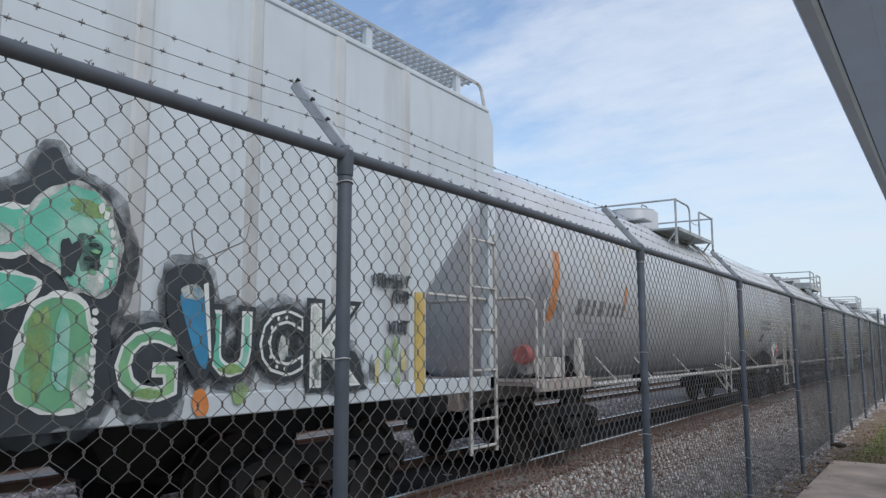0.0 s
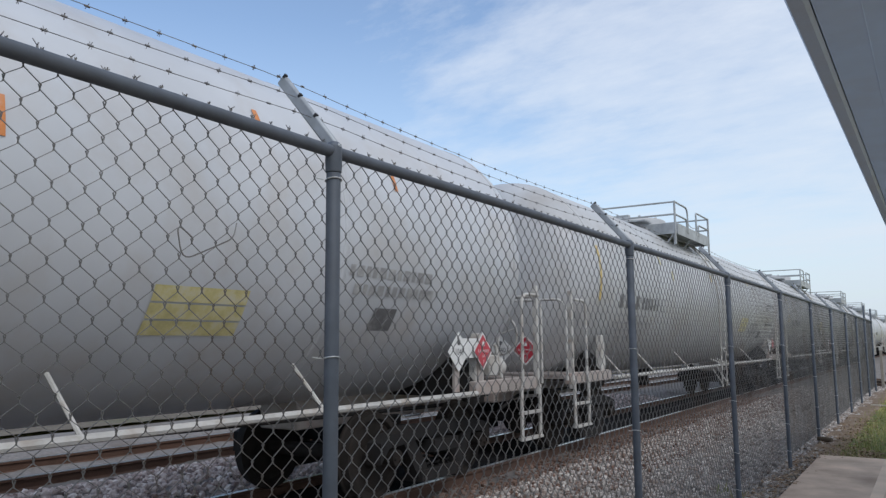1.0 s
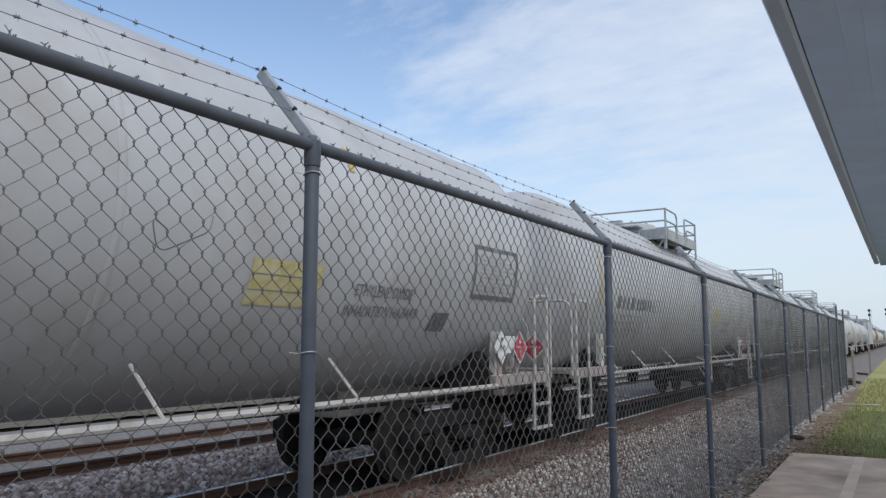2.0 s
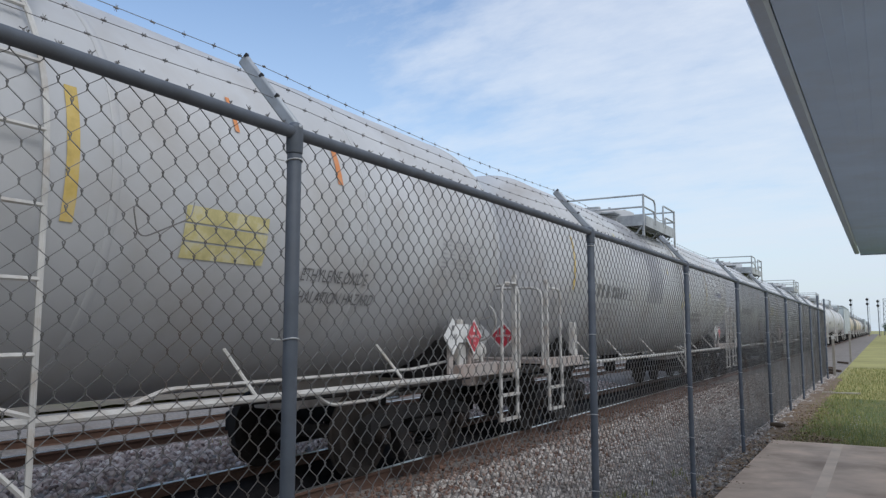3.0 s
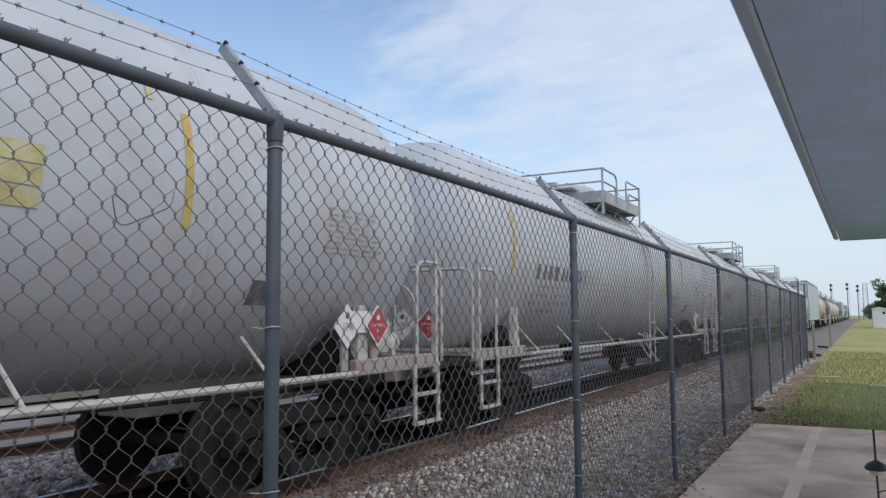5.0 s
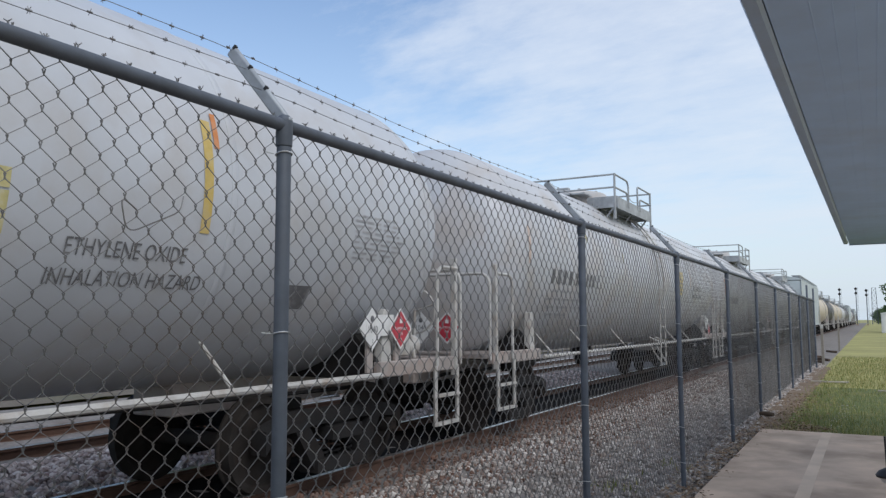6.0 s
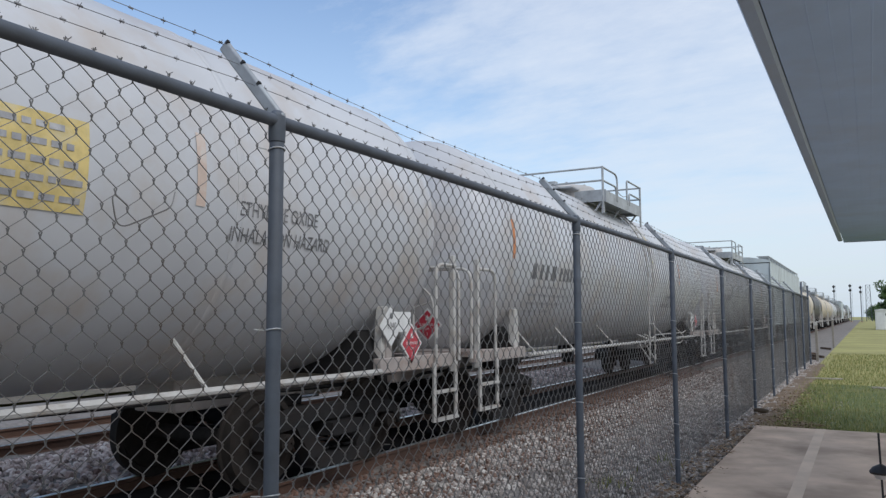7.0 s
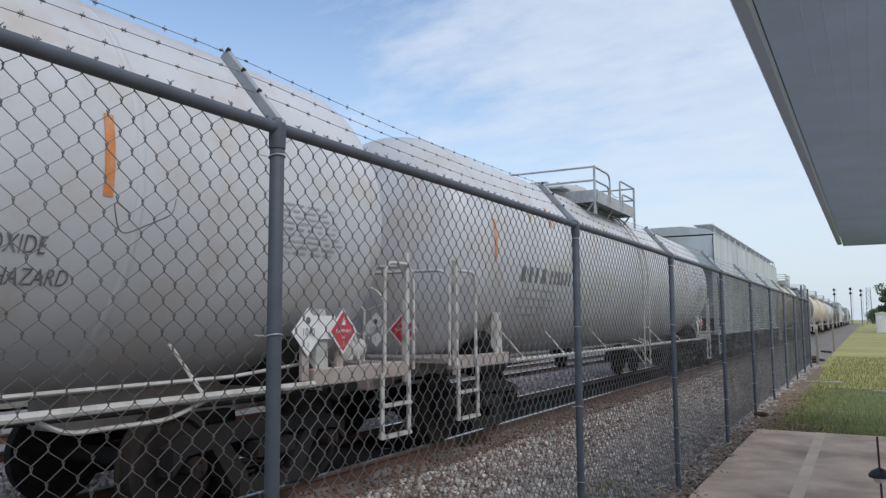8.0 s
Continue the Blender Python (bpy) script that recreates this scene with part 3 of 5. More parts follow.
def fence():
    f = thing("chain_link_fence", "galvanised chain-link fence topped with three strands of barbed wire", "fence")
    ys = [POST_Y0 + POST_STEP * i + POST_OFF.get(i + 2, -0.04) for i in range(-2, 10)]
    tip = Vector((-0.245, 0, 0.282))
    for k, y in enumerate(ys):
        tall = k >= 10
        top = RAIL_Z + (0.42 if tall else 0.030)
        r = 0.0248 if not tall else 0.03
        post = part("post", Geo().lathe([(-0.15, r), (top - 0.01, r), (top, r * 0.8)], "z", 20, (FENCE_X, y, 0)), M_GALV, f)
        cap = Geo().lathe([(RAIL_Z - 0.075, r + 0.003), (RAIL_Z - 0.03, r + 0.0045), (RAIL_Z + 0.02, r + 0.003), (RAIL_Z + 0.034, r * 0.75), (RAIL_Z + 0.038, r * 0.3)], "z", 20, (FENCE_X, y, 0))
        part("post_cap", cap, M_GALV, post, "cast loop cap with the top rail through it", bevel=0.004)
        if not tall:
            a = Vector((FENCE_X - 0.01, y, RAIL_Z + 0.03))
            d = tip.normalized()
            rot = d.to_track_quat("Z", "Y").to_matrix()
            arm = Geo()
            L = tip.length
            rot = Matrix.Rotation(math.atan2(d.x, d.z), 3, "Y")
            arm.box(a + d * L * 0.45, (0.046, 0.022, L * 1.1), rot)
            arm_ob = part("barbed_wire_arm", arm, M_ARM, f, "pale slotted steel arm leaning outwards", bevel=0.008)
            for t in (0.35, 0.66, 0.97):
                c = a + d * L * t
                part("wire_clip", Geo().box(c + rot @ Vector((0.02, -0.006, 0)), (0.016, 0.010, 0.012), rot), M_DARK, arm_ob)
        for z in (RAIL_Z - 0.10, 1.583, 1.05, 0.55, 0.2):
            tw = Geo().tube([(FENCE_X + (r + 0.003) * math.cos(t), y + (r + 0.003) * math.sin(t), z + 0.006 * math.sin(t + k)) for t in (math.tau * i / 14 for i in range(14))], 0.0026, 5, closed=True)
            tw.tube([(FENCE_X - 0.02, y - r - 0.002, z), (FENCE_X - 0.036, y - r - 0.03, z + 0.004)], 0.0024, 4)
            part("tie_wire", tw, M_TIEW, post)
    for y0, y1 in zip(ys, ys[1:]):
        rail = Geo()
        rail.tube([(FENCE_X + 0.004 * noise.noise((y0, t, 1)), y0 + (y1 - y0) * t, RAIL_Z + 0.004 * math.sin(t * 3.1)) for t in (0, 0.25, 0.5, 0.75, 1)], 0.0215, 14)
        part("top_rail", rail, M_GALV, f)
        part("wire_mesh", chain_link(y0, y1), M_WIRE, f, "weathered diamond-woven wire mesh", smooth=True)
    for i, t in enumerate((0.35, 0.66, 0.97)):
        part("barbed_wire", barbed_strand(FENCE_X - 0.01 + tip.x * t, RAIL_Z + 0.03 + tip.z * t + 0.012, ys[0], ys[9], i), M_WIRE, f, "taut barbed wire strand", smooth=False)
    # a mended loop of wire hanging on the mesh
    loop = Geo().tube(rounded([(FENCE_X - 0.03, 1.46, 1.93), (FENCE_X - 0.02, 1.40, 1.96), (FENCE_X - 0.03, 1.43, 1.86), (FENCE_X - 0.02, 1.60, 1.94), (FENCE_X - 0.03, 1.62, 1.99)], 0.04), 0.0022, 5)
    part("mending_wire", loop, M_WIRE, f, "loose loop of mending wire")
    return f


fence()


# ---------------------------------------------------------------- building eave
def building():
    """An open shelter: a flat roof on posts, its eave over the walk. Its unseen open side and narrow roof let light
    reach the soffit.
    """
    ex, ez, ey, far = -0.396, 2.8, 13.70, 2.5
    b = thing("shelter", "deep grey painted eave over the walk, its open shelter added out of view", "building", kind="structure")
    b.rotation_euler.z = -0.005
    roof = Geo().prism([(ex + 0.02, ez + 0.16), (far, ez + 0.16), (far, ez + 0.5), (ex + 0.06, ez + 0.22)], "y", -9, ey + 0.03)
    part("roof", roof, M_FASCIA, b, "grey metal roof")
    sof = part("soffit", Geo().box(((ex + far) / 2 + 0.04, 2.2, ez + 0.02), (far - ex - 0.08, 22.9, 0.02)), M_SOFFIT, b, "grey painted soffit with narrow board joints")
    for i in range(34):
        x = -0.17 + i * 0.075
        part("bead", Geo().prism([(x - 0.003, ez + 0.011), (x + 0.003, ez + 0.011), (x + 0.002, ez + 0.0085), (x - 0.002, ez + 0.0085)], "y", -9, ey - 0.08), M_SOFFIT, sof)
    fa = Geo().prism([(ex, ez + 0.02), (ex + 0.012, ez - 0.004), (ex + 0.06, ez - 0.004), (ex + 0.075, ez + 0.012), (ex + 0.03, ez + 0.03), (ex + 0.02, ez + 0.2), (ex - 0.02, ez + 0.2)], "y", -9, ey - 0.28)
    part("fascia", fa, M_FASCIA, b, "pale blue-grey folded metal fascia")
    part("fascia", Geo().prism([(ey - 0.04, ez - 0.002), (ey, ez - 0.002), (ey + 0.01, ez + 0.2), (ey - 0.04, ez + 0.2)], "x", ex + 0.08, far), M_FASCIA, b)
    # unseen posts, added to hold the roof without a wall that blocks light
    for y in (-8.0, -3.0, 2.0, 7.0, 12.0):
        part("post", Geo().box((2.3, y, 1.41), (0.14, 0.14, 2.82)), M_WALL, b, bevel=0.01)
    return b


building()


def stake_light():
    """A thin metal stake with a small dark hood half-way up, in a flat foot on the walk."""
    y, x = 5.2, 0.03
    c = thing("stake_light", "thin dark metal stake light standing on the walk", "garden light", (x, y, 0.02))
    part("stake", Geo().tube([(0, 0, 0), (0.004, 0, 0.5), (-0.004, 0, 0.93)], 0.006, 8), M_DARK, c)
    part("foot", Geo().lathe([(0.0, 0.11), (0.015, 0.11), (0.02, 0.02)], "z", 20), M_DARK, c)
    hood = part("hood", Geo().lathe([(0.70, 0.058), (0.712, 0.062), (0.735, 0.045), (0.755, 0.008)], "z", 24), M_DARK, c, "dark domed hood")
    part("lens", Geo().lathe([(0.672, 0.03), (0.70, 0.045)], "z", 20), M_TIEW, hood, "pale lens ring")
    part("hook", Geo().tube(arc((0.035, 0.55), 0.035, 40, 320, 10, "xz"), 0.004, 6), M_DARK, c)


stake_light()


# ---------------------------------------------------------------- train
R, ZC = 1.64, 2.66          # tank radius and the height of its axis above the rail
CARS, WHEELSETS = [], []


def on_tank(u, s, lift=0.004, rad=None):
    """A point on the tank's side: u along the car, s metres of arc up from the axis's height, on the +x side."""
    a = s / R
    k = R + lift
    return (k * math.cos(a), u, ZC + k * math.sin(a))


def tank_patch(u0, u1, s0, s1, lift=0.005, n=6):
    vs = [on_tank(u, s0 + (s1 - s0) * j / n, lift) for u in (u0, u1) for j in range(n + 1)]
    return Geo().add(vs, [(j, j + n + 1, j + n + 2, j + 1) for j in range(n)])


def tank_text(text, u, s, size, squash=0.72):
    vs, fs = glyphs(text, size)
    return Geo().add([on_tank(u + p.x * squash, s + p.y, 0.006) for p in vs], fs)


def placard(parent, at, kind):
    """A square hazard placard on its point."""
    d = 0.222
    p = part("placard", Geo().prism([(0, -d), (d, 0), (0, d), (-d, 0)], "x", -0.004, 0.0), M_WHITE, parent,
             "red diamond flammable gas placard" if kind == "red" else "white diamond hazard placard", at=at)
    e = d * 0.87
    if kind == "red":
        part("panel", Geo().prism([(0, -e), (e, 0), (0, e), (-e, 0)], "x", 0.001, 0.003), M_RED, p)
        part("flame", Geo().prism([(-0.03, 0.06), (0.03, 0.06), (0.024, 0.09), (0.028, 0.11), (0.008, 0.1), (0.004, 0.135), (-0.016, 0.1), (-0.026, 0.11), (-0.022, 0.085)], "x", 0.004, 0.006), M_WHITE, p)
        lines, ink = (("FLAMMABLE", -0.012, 0.034), ("GAS", -0.066, 0.028), ("2", -0.135, 0.036)), M_WHITE
    else:
        part("skull_mark", Geo().lathe([(0.003, 0.034), (0.005, 0.03)], "x", 12, (0, 0, 0.105)), M_INK, p)
        part("panel", Geo().prism([(-0.105, -0.045), (0.105, -0.045), (0.105, 0.05), (-0.105, 0.05)], "x", 0.001, 0.003), M_WHITE, p)
        lines, ink = (("1040", -0.034, 0.072), ("2", -0.135, 0.036)), M_INK
    for text, z, h in lines:
        vs, fs = glyphs(text, h)
        w = max(q.x for q in vs)
        k = min(0.95, 0.26 / w) if len(text) > 4 else 0.9
        part("lettering", Geo().add([(0.007, (q.x - w / 2) * k, z + q.y) for q in vs], fs), ink, p)
    return p


def wheelset_mesh():
    g = Geo()
    for s in (-1, 1):
        prof = [(s * 0.68, 0.0), (s * 0.68, 0.12), (s * 0.70, 0.13), (s * 0.715, 0.37), (s * 0.69, 0.39), (s * 0.69, 0.48), (s * 0.715, 0.48),
                (s * 0.725, 0.455), (s * 0.83, 0.45), (s * 0.83, 0.39), (s * 0.79, 0.37), (s * 0.77, 0.14), (s * 0.85, 0.12), (s * 0.85, 0.0)]
        g.lathe(prof, "x", 28)
        g.lathe([(s * 0.85, 0.0), (s * 0.85, 0.085), (s * 1.13, 0.085), (s * 1.13, 0.0)], "x", 16)
        for k in range(3):
            t = math.tau * k / 3
            g.lathe([(s * 1.13, 0.0), (s * 1.13, 0.017), (s * 1.15, 0.017), (s * 1.15, 0.0)], "x", 6, (0, 0.05 * math.cos(t), 0.05 * math.sin(t)))
    g.lathe([(-0.7, 0.08), (0.7, 0.08)], "x", 14)
    return g.mesh("wheelset", M_WHEEL, 35)


def side_frame_mesh():
    """A cast three-piece truck's side frame, window and spring nest."""
    g = Geo()
    top = [(-1.13, 0.40), (-1.13, 0.62), (-0.95, 0.68), (-0.62, 0.74), (0.62, 0.74), (0.95, 0.68), (1.13, 0.62), (1.13, 0.40), (0.98, 0.55), (0.70, 0.57), (0.40, 0.60), (-0.40, 0.60), (-0.70, 0.57), (-0.98, 0.55)]
    g.prism(top, "x", -0.09, 0.09)
    g.prism([(-0.72, 0.58), (-0.50, 0.58), (-0.28, 0.30), (-0.28, 0.16), (-0.42, 0.16)], "x", -0.08, 0.08)
    g.prism([(0.72, 0.58), (0.50, 0.58), (0.28, 0.30), (0.28, 0.16), (0.42, 0.16)], "x", -0.08, 0.08)
    g.prism([(-0.42, 0.13), (0.42, 0.13), (0.42, 0.25), (-0.42, 0.25)], "x", -0.12, 0.12)
    for y in (-0.2, 0, 0.2):
        g.tube([(0.05 * math.cos(t), y + 0.05 * math.sin(t), 0.25 + 0.2 * t / 25.1) for t in np.linspace(0, 25.1, 40)], 0.013, 5)
    g.box((0, 0, 0.5), (0.34, 0.5, 0.13))
    return g.mesh("side_frame", M_TRUCK, 35)


MESH_WHEELS, MESH_SIDE = wheelset_mesh(), side_frame_mesh()


def truck(parent, u):
    t = part("truck", Geo().box((0, 0, 0.56), (2.1, 0.38, 0.22)).box((0, 0, 0.72), (0.7, 0.5, 0.12)), M_TRUCK, parent, "black cast steel truck", bevel=0.02, at=pose(0, u, 0))
    for s in (-1, 1):
        part("side_frame", MESH_SIDE, None, t, at=pose(s * 1.0, 0, 0))
        part("brake_beam", Geo().box((0, s * 0.42, 0.42), (1.5, 0.08, 0.1)).box((s * 0.7, s * 0.46, 0.45), (0.1, 0.06, 0.3)), M_TRUCK, t)
        w = part("wheelset", MESH_WHEELS, None, t, at=pose(0, s * 0.89, 0.45))
        WHEELSETS.append((w, s * 0.89))
    return t


def tank_car(y0, rear, paint, label, front=-7.4, seed=1, stencil=True, strip=M_YELLOW, hazard=0.0, soiled=False, group="tank cars of the train", plate=False, dome="round", gear=False, panel=False, outline=False, decal=None, strip_at=4.0, hazard_s=-0.62, last_strut=5.56, drop=0.0, block=True, mark_shift=0.0, plate_at=(3.1, -0.98), rows=0, rows_at=(4.0, -0.42), decal_at=5.95, card=1.80, mark_s=-0.46, digits=6, plat=0.0, open_deck=False, piped=False):
    rr = random.Random(seed)
    c = thing("tank_car", label, "tank car", (TRACK_X, y0, 0), group)
    f, r = front, rear
    # shell with elliptical heads
    prof = []
    for i in range(11):
        t = math.pi / 2 * i / 10
        prof.append((f + 0.87 - 0.82 * math.cos(t), R * math.sin(t)))
    k = 12
    prof += [(f + 0.87 + (r - f - 1.74) * i / k, R) for i in range(1, k)]
    for i in range(11):
        t = math.pi / 2 * (10 - i) / 10
        prof.append((r - 0.87 + 0.82 * math.cos(t), R * math.sin(t)))
    tank = part("tank", Geo().lathe(prof, "y", 64, (0, 0, ZC)), paint, c, smooth=True)
    n = 6
    for i in range(n):
        u = f + 0.89 + (r - f - 1.78) * i / (n - 1)
        part("jacket_band", Geo().lathe([(u - 0.035, R), (u - 0.03, R + 0.006), (u + 0.03, R + 0.006), (u + 0.035, R)], "y", 64, (0, 0, ZC)), paint, tank, smooth=True)
    if soiled:
        for u0, u1, s0, s1 in ((-1.85, -0.68, -0.46, 1.25), (-2.8, -1.75, 0.55, 1.7)):
            g = Geo()
            N = 14
            vs = [on_tank(u0 + (u1 - u0) * i / N + 0.12 * noise.noise((i, j * 0.5, seed)), s0 + (s1 - s0) * j / N + 0.12 * noise.noise((i * 0.6, j, 3)), 0.004) for i in range(N + 1) for j in range(N + 1)]
            fs = [(i * (N + 1) + j, (i + 1) * (N + 1) + j, (i + 1) * (N + 1) + j + 1, i * (N + 1) + j + 1) for i in range(N) for j in range(N)]
            part("paint_patch", g.add(vs, fs), M_PATCH, tank, "dark grey repainted patch", smooth=True)
    # draft sills, bolsters, saddle posts
    for e, d in ((f, 1), (r, -1)):
        part("draft_sill", Geo().box((0, e + d * 1.6, 0.92), (0.55, 3.3, 0.36)), M_PINK, c, "faded stub sill", bevel=0.02)
        part("coupler", Geo().box((0, e - d * 0.18, 0.84), (0.2, 0.55, 0.24)).box((0.03, e - d * 0.46, 0.84), (0.3, 0.2, 0.3)), M_TRUCK, c, bevel=0.03)
        part("bolster", Geo().prism([(-1.5, 1.02), (1.5, 1.02), (1.5, 1.12), (1.15, 1.5), (0.6, 1.2), (-0.6, 1.2), (-1.15, 1.5), (-1.5, 1.12)], "y", e + d * 1.5 - 0.14, e + d * 1.5 + 0.14), M_TRUCK, c)
        deck = part("end_deck", Geo().box((0, e + d * 0.40, 1.14), (2.9, 1.0, 0.05)), M_PINK, c, "faded end platform", bevel=0.008)
        for i in range(8):
            part("slat", Geo().box((0, e + d * (-0.08 + 0.13 * i), 1.175), (2.86, 0.06, 0.02)), M_PINK, deck)
        for s in (-1, 1):
            part("side_sill", Geo().box((s * 1.46, e + d * 0.82, 1.12), (0.1, 1.66, 0.16)), M_PINK, c, "sun-faded side sill", bevel=0.012)
            part("saddle_post", Geo().prism([(e + d * 1.36, 1.1), (e + d * 1.57, 1.1), (e + d * 1.52, 1.70), (e + d * 1.49, 1.75), (e + d * 1.43, 1.75), (e + d * 1.40, 1.70)], "x", s * 1.40 - 0.05, s * 1.40 + 0.05), M_PIPE, c, "white tapered saddle post", bevel=0.01)
            if open_deck and d == 1:
                part("grab_rail", Geo().tube(rounded([(s * 1.5, e + 0.06, 1.1), (s * 1.54, e + 0.06, 2.26), (s * 1.54, e + 0.62, 2.26), (s * 1.54, e + 0.62, 1.1)], 0.16), 0.021, 8), M_PIPE, c)
                continue
            part("corner_post", Geo().box((s * 1.5, e + d * 0.06, 1.68), (0.07, 0.06, 1.42)), M_PIPE, c, "white painted corner post", bevel=0.01)
            hoop = rounded([(s * 1.54, e + d * 0.06, 2.26), (s * 1.54, e + d * 0.54, 2.26), (s * 1.54, e + d * 0.54, 1.1)], 0.16)
            part("grab_rail", Geo().tube(hoop, 0.021, 8), M_PIPE, c)
            st = Geo()
            a, b = e + d * 0.06, e + d * 0.58
            st.tube([(s * 1.54, a, 1.1), (s * 1.54, a, 0.42)], 0.026, 6).tube([(s * 1.54, b, 1.1), (s * 1.54, b, 0.42)], 0.026, 6)
            for z in (0.44, 0.76):
                st.box((s * 1.54, (a + b) / 2, z), (0.09, 0.52, 0.03))
            part("sill_step", st, M_PIPE, c, "white sill step")
        part("end_rail", Geo().tube(rounded([(-1.5, e - d * 0.10, 1.1), (-1.5, e - d * 0.10, 2.26), (1.5, e - d * 0.10, 2.26), (1.5, e - d * 0.10, 1.1)], 0.18), 0.021, 8), M_PIPE, c)
        truck(c, e + d * 1.75)
    # running rails beside the tank on their struts
    for s in (-1, 1):
        part("side_rail", Geo().tube([(s * 1.54, f + 1.7, 1.07), (s * 1.54, r - 1.7, 1.07)], 0.031, 8), M_PIPE, c, "white tubular side rail")
        for u in (-5.3, -3.58, -1.19, 3.37, last_strut):
            part("strut", Geo().tube([(s * 1.53, u + 0.06, 1.07), (s * 1.19, u + 0.01, 1.46)], 0.017, 6), M_PIPE, c, "thin white strut")
    # brake gear and pipes on the lower line
    if piped:
        part("conduit", Geo().tube(rounded([(1.42, r - 6.2, 1.10), (1.42, r - 5.9, 1.19), (1.42, r - 2.6, 1.19), (1.30, r - 1.6, 1.24)], 0.1), 0.016, 6), M_PIPE, c, "thin soiled pipe above the side rail")
        part("hanging_pipe", Geo().tube(rounded([(1.50, r - 4.3, 1.03), (1.50, r - 4.1, 0.93), (1.50, r - 3.3, 0.93), (1.50, r - 2.9, 1.05)], 0.12), 0.017, 6), M_PIPE, c)
    gb = part("brake_valve", Geo().box((1.22, r - 0.92, 1.36), (0.24, 0.22, 0.26)), M_PIPE, c, "soiled white brake valve", bevel=0.02)
    part("reservoir", Geo().lathe([(r - 0.82, 0.0), (r - 0.82, 0.10), (r - 0.78, 0.12), (r - 0.52, 0.12), (r - 0.48, 0.0)], "y", 16, (1.18, 0, 1.34)), M_PIPE, gb, smooth=40)
    part("elbow", Geo().tube(rounded([(1.24, r - 0.98, 1.48), (1.24, r - 0.98, 1.62), (1.24, r - 0.70, 1.62), (1.30, r - 0.66, 1.2)], 0.07), 0.022, 7), M_PIPE, gb)
    part("air_reservoir", Geo().lathe([(f + 1.9, 0.0), (f + 1.95, 0.17), (f + 2.9, 0.17), (f + 2.95, 0.0)], "y", 18, (0.75, 0, 0.98)), M_TRUCK, c, smooth=40)
    if gear:
        part("brake_cylinder", Geo().lathe([(f + 0.55, 0.0), (f + 0.55, 0.14), (f + 0.95, 0.14), (f + 1.05, 0.05), (f + 1.2, 0.04)], "y", 16, (1.0, 0, 1.38)), M_PIPE, c, smooth=40)
    if gear:
        part("valve_box", Geo().box((1.2, f + 0.9, 1.34), (0.26, 0.24, 0.28)).tube([(1.2, f + 0.9, 1.48), (1.2, f + 0.9, 1.62), (1.05, f + 1.0, 1.7)], 0.03, 8), M_PIPE, c, "soiled white valve box", bevel=0.015)
    part("brake_pipe", Geo().tube(rounded([(0.45, f - 0.3, 0.62), (0.5, f + 0.3, 0.86), (0.62, f + 1.2, 0.86), (0.66, (f + r) / 2, 1.0), (0.62, r - 1.2, 0.86), (0.5, r - 0.3, 0.86), (0.45, r + 0.3, 0.62)], 0.2), 0.022, 6), M_TRUCK, c)
    part("outlet_valve", Geo().lathe([(0.62, 0.1), (0.66, 0.14), (0.86, 0.14), (0.9, 0.24), (1.16, 0.24)], "z", 18, (0, 0.4, 0)), M_TRUCK, c, smooth=40)
    # ladder on the camera's side and on the far side
    for s in (1, -1):
        ld = Geo()
        la, lb = 0.975, 1.435
        for u in (la, lb):
            pts = [(s * 1.72, u, 0.585), (s * 1.72, u, 2.6)] + [(s * (R + 0.07) * math.cos(t), u, ZC + (R + 0.07) * math.sin(t)) for t in np.linspace(0.05, 0.98, 10)]
            ld.tube(pts, 0.02, 6)
        lad = part("ladder", ld, M_PIPE, c, "white tank ladder")
        zs = [1.475 + 0.434 * i for i in range(3)]
        for z in zs:
            part("rung", Geo().tube([(s * 1.72, la, z), (s * 1.72, lb, z)], 0.016, 6), M_PIPE, lad)
        for i in range(3):
            t = 0.08 + 0.26 * i
            x, z = (R + 0.07) * math.cos(t), ZC + (R + 0.07) * math.sin(t)
            part("rung", Geo().tube([(s * x, la, z), (s * x, lb, z)], 0.016, 6), M_PIPE, lad)
        for u, q in ((la, -0.55), (lb, -0.5)):
            part("brace", Geo().tube([(s * 1.72, u, 0.66), (s * 1.56, u + q * 0.72, 1.08)], 0.018, 5).tube([(s * 1.72, u, 1.12), (s * 1.56, u + q * 0.72, 1.24)], 0.018, 5), M_PIPE, lad)
    # dome and loading platform
    if open_deck:
        dm = part("dome", Geo().lathe([(4.0, 0.60), (4.66, 0.60), (4.69, 0.58), (4.70, 0.0)], "z", 36, (0, 0.0, 0)), paint, c, "tall round manway housing", smooth=40)
        part("dome_lid", Geo().lathe([(4.70, 0.55), (4.74, 0.53), (4.76, 0.4), (4.77, 0.0)], "z", 28, (0, 0.0, 0)), M_GRATE, dm, smooth=40)
        part("lid_handle", Geo().tube(rounded([(0.3, -0.14, 4.74), (0.3, -0.14, 4.86), (0.3, 0.22, 4.86), (0.3, 0.22, 4.74)], 0.04), 0.018, 6), M_GRATE, dm)
    elif dome == "round":
        dm = part("dome", Geo().lathe([(4.05, 0.92), (4.40, 0.92), (4.43, 0.90), (4.44, 0.0)], "z", 36, (0, plat - 0.42, 0)), paint, c, "round manway housing", smooth=40)
        part("dome_lid", Geo().lathe([(4.44, 0.55), (4.48, 0.53), (4.51, 0.4), (4.52, 0.0)], "z", 28, (0, plat - 0.42, 0)), M_GRATE, dm, smooth=40)
        part("hinge", Geo().box((0.1, plat - 0.85, 4.5), (0.3, 0.14, 0.1)), M_GRATE, dm, bevel=0.01)
